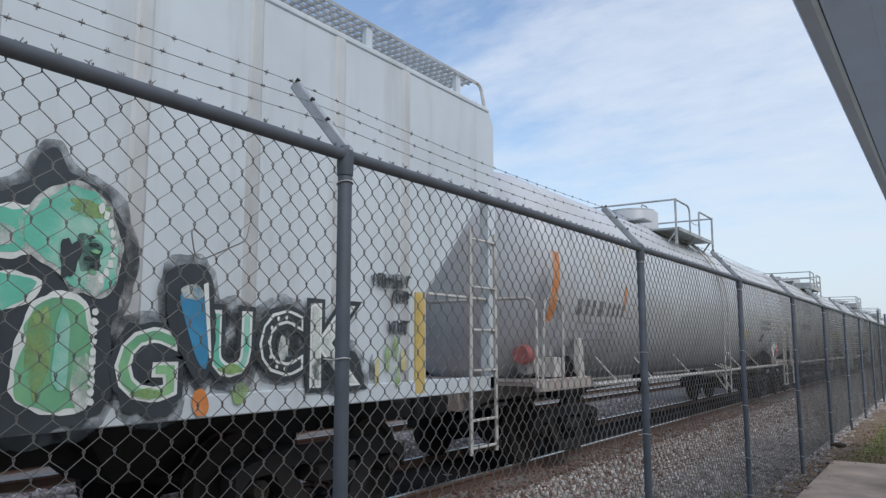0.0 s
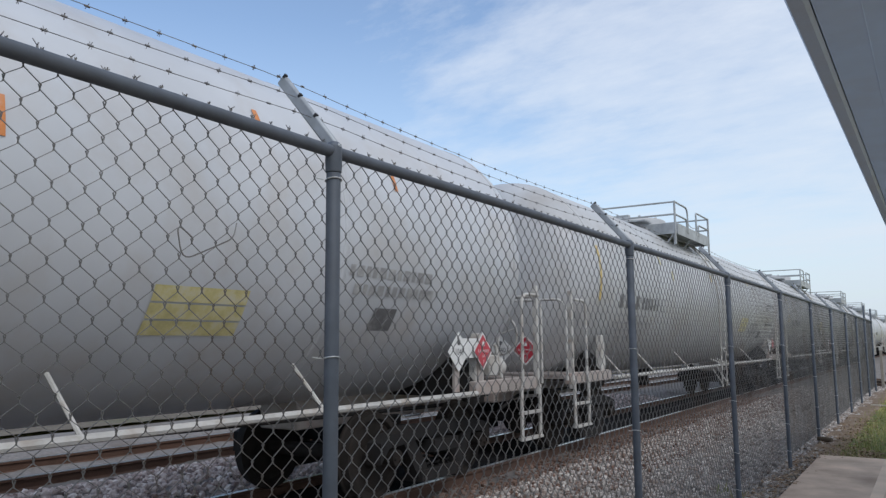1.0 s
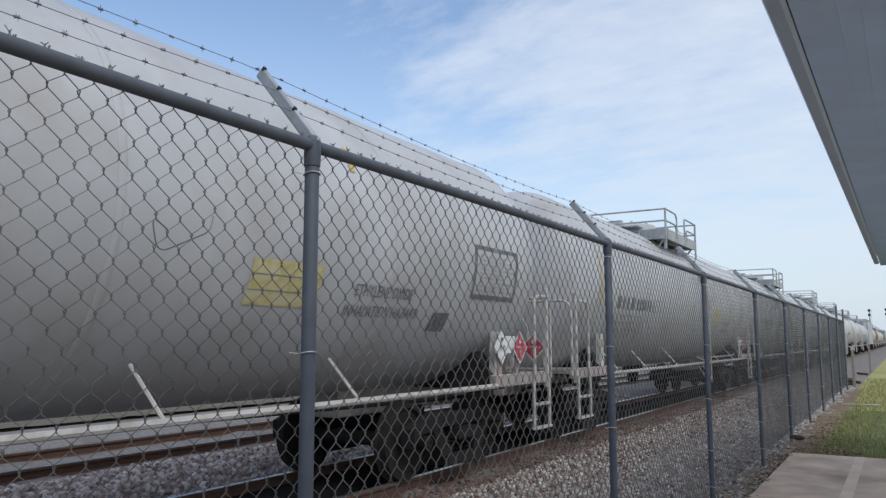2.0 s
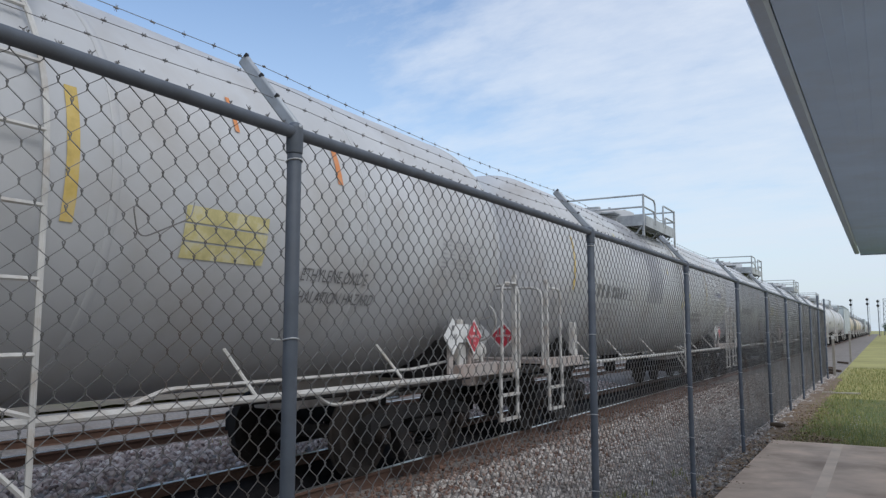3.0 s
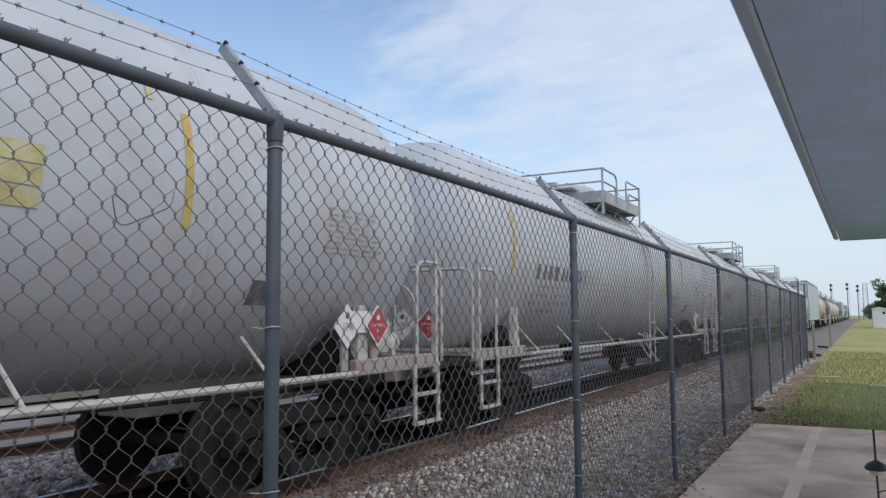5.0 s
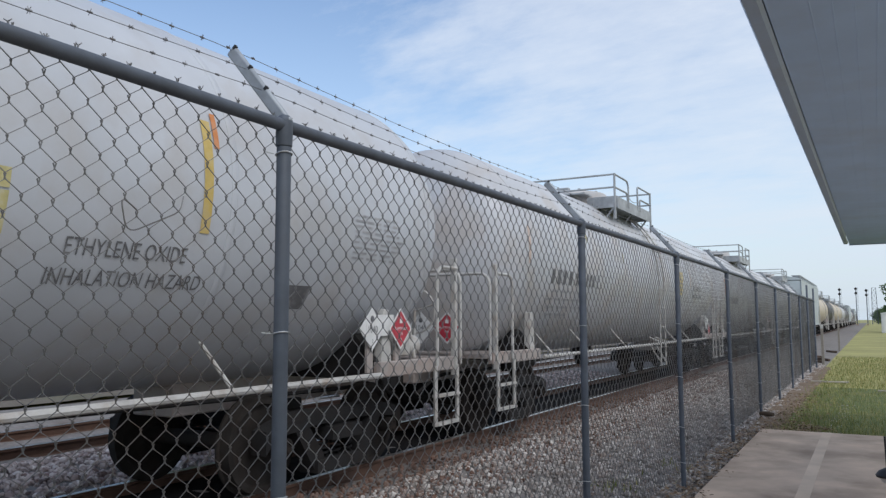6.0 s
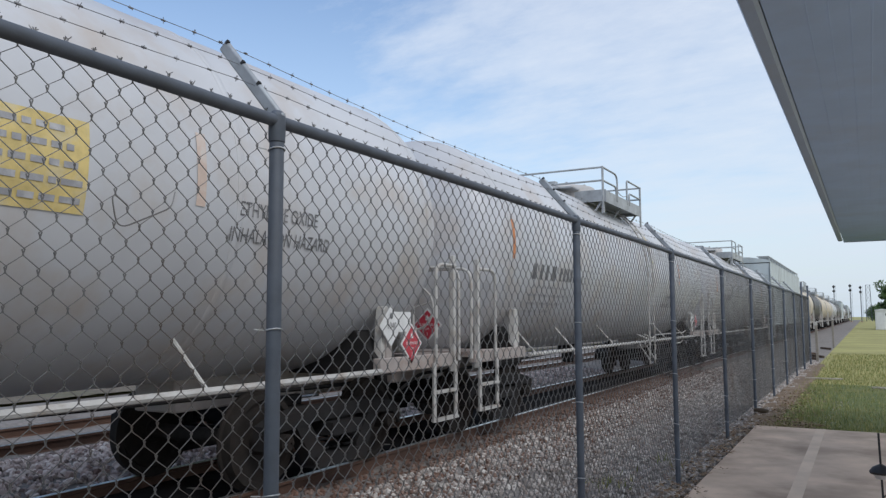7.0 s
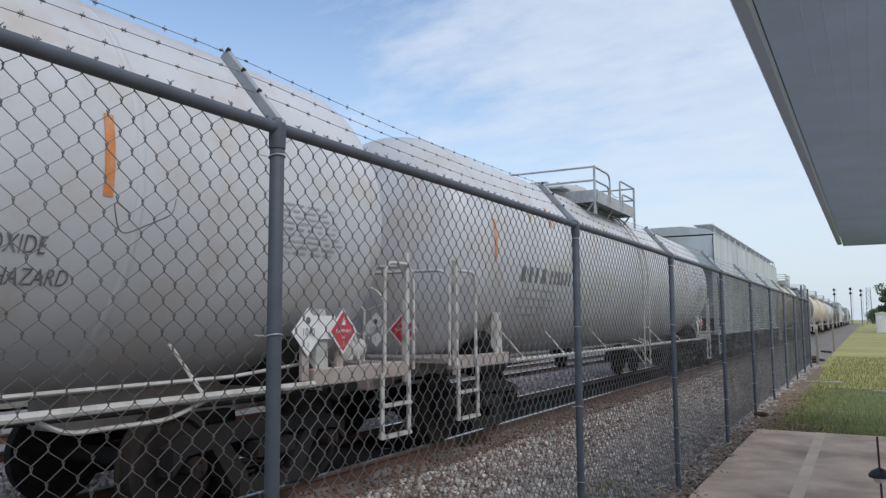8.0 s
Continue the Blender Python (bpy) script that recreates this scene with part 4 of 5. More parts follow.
        for q in range(8):
            t = math.tau * q / 8
            part("eye_bolt", Geo().box((0.72 * math.cos(t), plat - 0.42 + 0.72 * math.sin(t), 4.465), (0.05, 0.05, 0.07)), M_GRATE, dm)
    y0p, y1p = plat - 1.45, plat + 1.45
    plat_ob = part("platform", Geo().box((1.12, plat + 0.1, 4.07), (0.66, 2.7, 0.03)).box((-1.12, plat + 0.1, 4.07), (0.66, 2.7, 0.03))
                   .box((0, plat + 1.12, 4.30), (1.6, 0.66, 0.03)).box((0, plat - 1.22, 4.30), (1.6, 0.5, 0.03)), M_GRATE, c, "grey steel loading platform")
    for s in (-1, 1):
        if not open_deck:
            part("skirt", Geo().box((s * 1.445, plat + 0.1, 4.08), (0.012, 2.7, 0.24)), M_GRATE, plat_ob)
            for u in (-1.25, 1.43):
                part("skirt", Geo().box((s * 1.12, plat + u, 4.10), (0.66, 0.012, 0.24)), M_GRATE, plat_ob)
        else:
            part("edge_angle", Geo().box((s * 1.445, plat + 0.1, 4.06), (0.014, 2.7, 0.07)), M_GRATE, plat_ob)
            for i in range(18):
                part("grating_bar", Geo().box((s * 1.12, plat - 1.2 + 0.155 * i, 4.093), (0.64, 0.02, 0.014)), M_GRATE, plat_ob)
        for u in (-1.2, 0.1, 1.38):
            part("bracket", Geo().tube([(s * 1.40, plat + u, 4.05), (s * 1.20, plat + u, 3.79)], 0.02, 5), M_GRATE, plat_ob)
        part("bracket", Geo().box((s * 1.36, y0p + 0.3, 3.90), (0.05, 0.07, 0.30)), M_GRATE, plat_ob)
        for u in (y0p, y1p):
            part("rail_post", Geo().tube([(s * 1.45, u, 3.72), (s * 1.45, u, 4.66)], 0.024, 8), M_GRATE, plat_ob)
        for z in (4.64,) if open_deck else (4.64, 4.37):
            k2 = plat - (0.42 if z > 4.5 else 0.50)
            k3 = plat + (0.32 if z > 4.5 else 0.50)
            part("hand_rail", Geo().tube(rounded([(s * 1.45, y0p, z), (s * 1.45, k2, z), (s * 1.45, k2, 4.06)], 0.2), 0.02, 8), M_GRATE, plat_ob)
            part("hand_rail", Geo().tube(rounded([(s * 1.45, y1p, z), (s * 1.45, k3, z), (s * 1.45, k3, 4.1)], 0.06), 0.02, 8), M_GRATE, plat_ob)
        part("safety_chain", Geo().tube([(s * 1.45, plat - 0.42 + 0.74 * q / 6, (4.36 if open_deck else 4.30) - 0.25 * (q / 6) * (1 - q / 6)) for q in range(7)], 0.008, 5), M_GRATE, plat_ob)
    for u in (y0p, y1p):
        for z in (4.64,) if open_deck else (4.64, 4.37):
            part("hand_rail", Geo().tube([(-1.45, u, z), (1.45, u, z)], 0.02, 8), M_GRATE, plat_ob)
    # marks on the camera's side
    if stencil:
        s0 = mark_s
        u = f + 1.9 + mark_shift
        for a, w in ((0.0, 0.22), (0.29, 0.18), (0.53, 0.18), (0.79, 0.26)):
            part("stencil_bar", tank_patch(u + a + 0.02, u + a + 0.02 + w * 0.62, s0, s0 + 0.235), M_INK, tank)
        u += 1.14
        for i in range(digits):
            part("stencil_bar", tank_patch(u + 0.025, u + 0.105, s0 + 0.01, s0 + 0.225), M_INK, tank)
            u += 0.172 if digits == 6 else 0.2
        for j, (a, b) in enumerate(((0.1, 1.5), (0.0, 1.9), (0.1, 1.75), (0.2, 1.2))):
            q = f + 1.95 + a + mark_shift
            while q < f + 1.95 + b + mark_shift:
                w = rr.uniform(0.03, 0.09)
                part("stencil_bar", tank_patch(q, q + w, s0 - 0.135 - 0.14 * j, s0 - 0.095 - 0.14 * j, n=2), M_PALEINK, tank)
                q += w + rr.choice((0.02, 0.025, 0.03, 0.10))
        part("data_panel", tank_patch(u + 0.12, u + 0.40, s0 + 0.0, s0 + 0.25), M_FADED, tank)
        part("data_panel", tank_patch(u + 0.14, u + 0.38, s0 + 0.02, s0 + 0.23, lift=0.008), paint, tank)
        for j in range(9 if block else 0):
            q = r - 2.28
            e = r - 1.42 - rr.uniform(0, 0.2)
            while q < e:
                w = rr.uniform(0.05, 0.2)
                part("stencil_bar", tank_patch(q, q + w, -0.02 - 0.052 * j, 0.0 - 0.052 * j, n=1), M_PALEINK, tank)
                q += w + 0.05
    if open_deck:
        part("reflective_strip", tank_patch(-7.76, -7.55, -0.72, 0.23), strip, tank, "broad faded orange strip")
    for u in () if open_deck else (f + 0.94, r - strip_at) if strip_at else (f + 0.94,):
        w = rr.uniform(0.07, 0.095)
        part("reflective_strip", tank_patch(u, u + w, -0.38 if strip is M_YELLOW else -0.2, 0.50 if strip is M_YELLOW else 0.36), strip, tank, "faded vertical reflective strip")
    if open_deck:
        part("reflective_strip", tank_patch(-5.06, -4.95, -0.5, -0.07), strip, tank, "short orange reflective strip")
    if soiled:
        part("lettering", tank_text("DOT", 5.55, -0.04, 0.14), M_BLUEINK, tank, "faded blue stencilled letters")
        for k in range(6):
            part("stencil_bar", tank_patch(5.95 + 0.09 * k, 5.995 + 0.09 * k, -0.04, 0.09, n=2), M_BLUEINK, tank)
        for j in range(6):
            q = 5.56
            while q < 6.5:
                w = rr.uniform(0.05, 0.16)
                part("stencil_bar", tank_patch(q, q + w, -0.17 - 0.06 * j, -0.145 - 0.06 * j, n=1), M_PALEINK, tank)
                q += w + 0.05
    for i in range(4):
        u = rr.uniform(f + 2.2, r - 2.2)
        s = rr.uniform(0.1, 0.7)
        part("paint_mark", tank_patch(u, u + rr.uniform(0.04, 0.08), s, s + rr.uniform(0.12, 0.4), lift=0.007), rr.choice((M_YELLOW, M_DECALY, M_ORANGE)), tank)
    if panel:
        part("warning_panel", tank_patch(r - 6.0, r - 5.2, -0.38, 0.22), M_PANEL, tank, "sun-bleached yellow panel with writing bars")
        for j in range(5):
            q = r - 5.95
            while q < r - 5.35:
                w = rr.uniform(0.05, 0.15)
                part("stencil_bar", tank_patch(q, q + w, 0.12 - 0.11 * j, 0.16 - 0.11 * j, lift=0.009, n=1), M_PALEINK, tank)
                q += w + 0.03
    if decal is not None:
        for j in range(3):
            part("warning_decal", tank_patch(r - decal_at, r - decal_at + 0.85, decal - 0.135 * j, decal + 0.12 - 0.135 * j, n=2), M_DECALY, tank, "faded yellow decal line")
    if hazard:
        part("lettering", tank_text("ETHYLENE OXIDE", r - hazard, hazard_s, 0.12), M_INK, tank, "black stencilled hazard words")
        part("lettering", tank_text("INHALATION HAZARD", r - hazard - 0.08, hazard_s - 0.21, 0.12), M_INK, tank)
    for j in range(rows):
        q = r - rows_at[0] + 0.1 * j
        while q < r - rows_at[0] + 1.3:
            w = rr.uniform(0.05, 0.12)
            part("stencil_bar", tank_patch(q, q + w, rows_at[1] - 0.17 * j, rows_at[1] + 0.1 - 0.17 * j, n=2), M_FADED, tank)
            q += w + 0.035
    if plate:
        part("dark_plate", tank_patch(r - plate_at[0], r - plate_at[0] + 0.35, plate_at[1], plate_at[1] + 0.24), M_INK, tank, "small black plate")
    if outline:
        for a in ((r - 2.42, r - 1.26, 0.06, 0.11), (r - 2.42, r - 1.26, -0.54, -0.48), (r - 2.42, r - 2.36, -0.48, 0.06), (r - 1.32, r - 1.26, -0.48, 0.06)):
            part("outline_mark", tank_patch(*a), M_INK, tank, "dark painted rectangle outline")
    wheel = Geo().tube([(0.28 * math.cos(q), r + 0.02, 0.28 * math.sin(q)) for q in (math.tau * i / 20 for i in range(20))], 0.016, 6, closed=True)
    for q in (0.3, 2.4, 4.5):
        wheel.tube([(0, r + 0.02, 0), (0.28 * math.cos(q), r + 0.02, 0.28 * math.sin(q))], 0.012, 5)
    part("hand_brake_wheel", Geo().add([(x + 0.9, y, z + 1.75) for x, y, z in wheel.v], wheel.f), M_PIPE, c)
    part("brake_rod", Geo().tube([(0.9, r + 0.0, 1.75), (0.9, r - 0.02, 1.15)], 0.02, 6), M_PIPE, c)
    # placards on their brackets
    for q in (card - 0.52, card):
        part("placard_bracket", Geo().box((1.46, r - q, 1.3), (0.03, 0.10, 0.4)), M_PINK, c)
    part("placard_board", Geo().box((1.475, r - card + 0.26, 1.58), (0.012, 0.34, 0.22)), M_WHITE, c, "blank white holder plate between the placards")
    placard(c, pose(1.50, r - card, 1.54), "white")
    placard(c, pose(1.51, r - card + 0.52 - 0.6 * drop, 1.54 - drop), "red")
    if open_deck:
        part("retainer_valve", Geo().lathe([(f + 0.30, 0.0), (f + 0.30, 0.12), (f + 0.42, 0.14), (f + 0.55, 0.11), (f + 0.58, 0.0)], "y", 20, (1.05, 0, 1.52)), M_OLDRED, c, "faded red brake valve", smooth=40)
    else:
        placard(c, pose(0.86, f - 0.13, 1.53, 0, 0, -90), "red")
        placard(c, pose(0.44, f - 0.13, 1.53, 0, 0, -90), "white")
    CARS.append((c, y0))
    return c


def hopper_car(y_rear, length, paint, label, graffiti, zb=4.42):
    """A covered hopper; its origin lies at its rear end, the body runs to -y."""
    L = length
    c = thing("hopper_car", label, "hopper car", (TRACK_X, y_rear, 0), "hopper cars of the train")
    W = 1.58
    za = 1.16
    # side sheets end in a slope towards both ends; above the slope the side runs on to the end
    side = [(-1.4, za), (-L + 1.4, za), (-L + 1.4, 2.15), (-L + 0.35, 3.25), (-L + 0.35, 3.4), (-L, 3.4), (-L, zb - 0.2), (-L + 0.12, zb), (-0.12, zb), (0, zb - 0.2), (0, 3.4), (-0.35, 3.4), (-0.35, 3.25), (-1.4, 2.15)]
    for s in (-1, 1):
        part("side_sheet", Geo().prism(side, "x", s * W - 0.012, s * W + 0.012), paint, c, "tall ribbed side sheet")
        n = int((L - 3) / 0.98)
        for i in range(n):
            u = -1.75 - 0.98 * i
            part("side_rib", Geo().prism([(s * W, u - 0.09), (s * (W + 0.03), u - 0.045), (s * (W + 0.03), u + 0.045), (s * W, u + 0.09)], "z", za + 0.14, zb - 0.05), M_RIBSHADE if graffiti else paint, c, bevel=0.01)
        part("side_sill", Geo().box((s * W, -L / 2, za + 0.06), (0.06, L - 0.1, 0.16)), paint, c, bevel=0.01)
        part("top_chord", Geo().box((s * (W + 0.005), -L / 2, zb - 0.025), (0.04, L - 0.24, 0.06)), paint, c, bevel=0.015)
        part("yellow_strip", Geo().box((s * (W + 0.024), -1.52, 1.67), (0.02, 0.15, 0.98)), M_YELLOW, c, "yellow reflective end strip")
        for e, d in ((0, -1), (-L, 1)):
            part("end_post", Geo().box((s * (W - 0.03), e + d * 0.08, 2.3), (0.12, 0.16, 2.3)), paint, c, bevel=0.01)
            ld = Geo()
            for u in (e + d * 0.06, e + d * 0.60):
                ld.tube([(s * (W + 0.05), u, 0.48), (s * (W + 0.05), u, 2.92)], 0.022, 6)
            lad = part("ladder", ld, M_PIPE, c, "white side ladder")
            for z in (0.55, 0.84, 1.37, 1.81, 2.28, 2.81):
                part("rung", Geo().tube([(s * (W + 0.05), e + d * 0.06, z), (s * (W + 0.05), e + d * 0.60, z)], 0.016, 6), M_PIPE, lad)
            part("hand_rail", Geo().tube(rounded([(s * W, e + d * 1.35, 2.16), (s * W, e + d * 0.1, 2.16), (s * W * 0.2, e + d * 0.1, 2.16)], 0.1), 0.02, 6), M_PIPE, c)
    roof = [(-W, zb), (-W * 0.86, zb + 0.13), (-0.5, zb + 0.26), (0.5, zb + 0.26), (W * 0.86, zb + 0.13), (W, zb), (W, zb - 0.05), (-W, zb - 0.05)]
    part("roof", Geo().prism(roof, "y", -L + 0.06, -0.06), paint, c, "arched sheet roof")
    part("body", Geo().prism([(-1.75, 1.7), (-L + 1.75, 1.7), (-L + 0.42, 3.42), (-L + 0.06, 3.45), (-L + 0.06, zb - 0.1), (-0.06, zb - 0.1), (-0.06, 3.45), (-0.42, 3.42)], "x", -W + 0.05, W - 0.05), paint, c, "slope sheets")
    for i in range(4):
        u = -1.85 - (L - 3.7) * (i + 0.5) / 4
        k = (L - 3.7) / 8 - 0.08
        part("hopper_bay", Geo().add([(-1.3, u - k, 1.9), (1.3, u - k, 1.9), (1.3, u + k, 1.9), (-1.3, u + k, 1.9), (-0.35, u - 0.35, 0.55), (0.35, u - 0.35, 0.55), (0.35, u + 0.35, 0.55), (-0.35, u + 0.35, 0.55)],
             [(0, 1, 2, 3), (4, 5, 6, 7), (0, 1, 5, 4), (1, 2, 6, 5), (2, 3, 7, 6), (3, 0, 4, 7)]), M_TRUCK, c)
    part("centre_sill", Geo().box((0, -L / 2, 0.95), (0.5, L - 0.3, 0.4)), M_TRUCK, c)
    for e, d in ((0, -1), (-L, 1)):
        part("end_deck", Geo().box((0, e + d * 0.75, 1.2), (3.1, 1.4, 0.1)), paint, c, bevel=0.01)
        part("coupler", Geo().box((0, e - d * 0.2, 0.84), (0.2, 0.6, 0.24)).box((0.03, e - d * 0.5, 0.84), (0.3, 0.2, 0.3)), M_TRUCK, c, bevel=0.03)
        part("brake_box", Geo().box((-0.6, e + d * 0.5, 1.45), (0.4, 0.3, 0.4)), M_TRUCK, c, bevel=0.02)
        truck(c, e + d * 2.2)
    # running board grating along the roof edge
    for s in (-1, 1):
        gr = Geo()
        x0, x1, z = s * 0.90, s * 1.50, zb + 0.30
        for x in np.linspace(x0, x1, 8):
            gr.box((x, -L / 2, z), (0.012, L - 0.5, 0.035))
        u = -0.3
        while u > -L + 0.3:
            gr.box(((x0 + x1) / 2, u, z), (0.6, 0.012, 0.03))
            u -= 0.11
        rb = part("running_board", gr, M_GRATE, c, "open steel grating running board")
        for i in range(int(L / 1.6)):
            part("bracket", Geo().box((s * 1.46, -0.6 - 1.6 * i, zb + 0.14), (0.05, 0.09, 0.28)), paint, rb)
        part("roof_rail", Geo().tube(rounded([(s * 1.48, -0.55, z), (s * 1.48, -0.1, z + 0.02), (s * 1.52, -0.05, zb - 0.05)], 0.1), 0.02, 6), M_PIPE, c)
    if graffiti:
        graffiti_side(c, W + 0.036)
    CARS.append((c, y_rear))
    return c


def blob(cu, cz, ru, rz, seed, rough=0.18, n=40, power=1.0):
    out = []
    for i in range(n):
        t = math.tau * i / n
        k = 1 + rough * noise.noise((math.cos(t) * 1.6, math.sin(t) * 1.6, seed)) * 2
        out.append((cu + ru * k * math.cos(t), cz + rz * k * math.sin(t)))
    return out


def graffiti_side(c, x):
    """Spray paint on the side sheet: a green lettered piece in black outlines."""
    def spray(outline, material, layer, label=""):
        part("spray_paint", Geo().prism(outline, "x", x + 0.002 * layer, x + 0.002 * layer + 0.0015), material, c, label)

    def letter(ch, u0, u1, z, h, layer, material, fat=0.0):
        vs, fs = glyphs(ch, h)
        lo, hi = min(p.x for p in vs), max(p.x for p in vs)
        k = (u1 - u0) / (hi - lo)
        vs, fs = glyphs(ch, h, fat)
        part("spray_paint", Geo().add([(x + 0.002 * layer, u0 + (p.x - lo) * k + 0.012 * noise.noise((p.x * 9, p.y * 9, layer)), z + p.y + 0.012 * noise.noise((p.y * 9, p.x * 9, 4))) for p in vs], fs), material, c)

    def wobble(pts, grow, seed):
        """The outline with rounded, uneven edges, grown from its middle."""
        mu, mz = sum(p[0] for p in pts) / len(pts), sum(p[1] for p in pts) / len(pts)
        out = []
        for (a, b), (d, e) in zip(pts, pts[1:] + pts[:1]):
            for i in range(6):
                w = i / 6
                u, z = a + (d - a) * w, b + (e - b) * w
                n = Vector((u - mu, z - mz)).normalized() * (grow + 0.035 * noise.noise((u * 9, z * 9, seed)))
                out.append((u + n.x, z + n.y))
        return out

    def soft(pts):
        for _ in range(2):
            pts = [((a[0] * k + b[0] * (4 - k)) / 4, (a[1] * k + b[1] * (4 - k)) / 4) for a, b in zip(pts, pts[1:] + pts[:1]) for k in (3, 1)]
        return pts

    # the big piece: black cloud, white edge, green fill
    cloud = soft([(-5.90, 2.50), (-5.56, 2.48), (-5.40, 2.56), (-5.33, 2.78), (-5.22, 2.80), (-5.14, 2.64), (-4.94, 2.62), (-4.77, 2.42), (-4.73, 2.10), (-4.82, 1.84), (-4.84, 1.62), (-4.80, 1.14), (-5.9, 1.14)])
    spray(wobble(cloud, 0.07, 31), M_MIST, 1, "thin black overspray")
    spray(wobble(cloud, 0.0, 3), M_BLACK, 2, "black sprayed outline")
    head = soft([(-5.42, 2.40), (-5.17, 2.62), (-4.98, 2.60), (-4.85, 2.44), (-4.79, 2.2), (-4.84, 1.99), (-4.93, 1.92), (-5.12, 1.96), (-5.22, 2.10), (-5.44, 2.20)])
    spray(wobble(head, 0.012, 4), M_MISTW, 5)
    spray(wobble(head, -0.022, 5), M_TEAL, 6, "mint green sprayed fill")
    for pts, paint, k in (([(-5.9, 2.44), (-5.5, 2.40), (-5.27, 2.46), (-5.17, 2.3), (-5.27, 2.15), (-5.9, 2.08)], M_TEAL, 6), ([(-5.9, 2.03), (-5.3, 2.05), (-5.30, 1.92), (-5.5, 1.80), (-5.9, 1.76)], M_TEAL, 7),
                          ([(-5.33, 1.93), (-5.05, 1.95), (-4.97, 1.80), (-4.93, 1.51), (-4.96, 1.22), (-5.42, 1.28), (-5.42, 1.60)], M_GRN, 8)):
        spray(wobble(soft(pts), 0.012, k), M_SPWHITE, 3)
        spray(wobble(soft(pts), -0.022, k + 3), paint, 4, "green sprayed fill")
    # mottling inside the fills
    spray(blob(-5.14, 2.16, 0.06, 0.13, 11.0, 0.3), M_BLACK, 10)
    spray(blob(-5.02, 2.20, 0.08, 0.12, 11.3, 0.3), M_MIST, 7)
    spray(blob(-5.03, 2.47, 0.13, 0.05, 11.6, 0.3), M_MISTG, 7)
    spray(blob(-4.97, 2.02, 0.06, 0.07, 12.0, 0.3), M_MISTW, 8)
    spray(blob(-5.28, 1.6, 0.07, 0.28, 12.4, 0.15), M_MISTG, 5)
    spray(blob(-5.02, 1.42, 0.06, 0.18, 12.8, 0.15), M_MISTW, 6)
    spray(blob(-5.6, 2.25, 0.16, 0.06, 13.2, 0.15), M_MISTW, 5)
    spray(blob(-5.15, 1.62, 0.05, 0.24, 13.6, 0.15), M_TEAL, 7)
    for k in range(9):
        w = -0.9 + 0.24 * k
        spray(blob(-5.05 + 0.19 * math.cos(w), 2.25 + 0.27 * math.sin(w), 0.02, 0.03, 60 + k, 0.3, 12), M_SPWHITE, 9)
    for k in range(7):
        spray(blob(-4.99 + 0.03 * math.sin(k * 2.3), 2.08 + 0.042 * k, 0.03, 0.012, 70 + k, 0.25, 12), M_BLACK if k % 3 else M_GRN, 11)
    for k in range(10):
        spray(blob(-4.955, 1.30 + 0.06 * k, 0.022, 0.022, 80 + k, 0.2, 12), M_SPWHITE, 8 + k % 2)
    # the small letters in one black shadow
    for pts, k in (([(-4.84, 1.76), (-4.5, 1.82), (-4.3, 1.74), (-4.28, 1.2), (-4.5, 1.13), (-4.8, 1.22)], 21), ([(-4.1, 1.95), (-3.66, 1.95), (-3.66, 1.4), (-3.9, 1.33), (-4.1, 1.4)], 22),
                   ([(-3.66, 1.9), (-3.4, 2.0), (-3.12, 1.92), (-3.1, 1.44), (-3.4, 1.35), (-3.66, 1.46)], 23), ([(-3.12, 1.66), (-2.6, 1.72), (-2.34, 1.36), (-2.42, 1.27), (-3.1, 1.27)], 24)):
        spray(wobble(soft(pts), 0.05, k), M_MIST, 1)
        spray(wobble(soft(pts), -0.02, k + 10), M_BLACK if k in (21, 24) else M_MIST, 3)
    for ch, u0, u1, z, h, fillm in (("G", -4.78, -4.36, 1.30, 0.44, M_GRN), ("U", -4.06, -3.72, 1.44, 0.44, M_TEAL), ("C", -3.60, -3.18, 1.43, 0.47, M_BLACK), ("K", -3.06, -2.5, 1.32, 0.66, M_MISTW)):
        letter(ch, u0, u1, z, h, 4, M_BLACK, 0.06)
        letter(ch, u0, u1, z, h, 5, M_SPWHITE, 0.022)
        letter(ch, u0, u1, z, h, 6, fillm)
        if ch in "GU":
            spray(blob((u0 + u1) / 2, z + 0.03, 0.1, 0.035, 90, 0.2), M_MISTG, 7)
    for k in range(9):
        w = 0.8 + 0.58 * k
        spray(blob(-3.38 + 0.15 * math.cos(w), 1.66 + 0.2 * math.sin(w), 0.014, 0.016, 110 + k, 0.2, 10), M_SPWHITE, 7)
    spray(blob(-3.37, 1.62, 0.05, 0.1, 115, 0.2), M_MISTW, 5)
    spray(blob(-2.9, 1.45, 0.14, 0.1, 116, 0.2), M_MIST, 7)
    spray(blob(-2.7, 1.75, 0.07, 0.16, 117, 0.2), M_MIST, 7)
    blade = soft([(-4.50, 2.06), (-4.30, 2.2), (-4.06, 2.14), (-4.05, 1.42), (-4.24, 1.40)])
    spray(wobble(blade, 0.08, 16), M_MIST, 1)
    spray(wobble(blade, 0.02, 17), M_BLACK, 7)
    spray(soft([(-4.38, 2.02), (-4.14, 2.06), (-4.08, 1.46), (-4.18, 1.50), (-4.28, 1.75)]), M_BLUE, 8, "blue sprayed blade")
    spray(blob(-4.25, 2.0, 0.10, 0.05, 118, 0.15), M_MISTW, 9)
    spray([(-4.16, 2.06), (-4.12, 2.08), (-4.07, 1.55), (-4.09, 1.55)], M_SPWHITE, 9)
    # small black tag strokes near the end strip, orange and green drips below
    rg = random.Random(5)
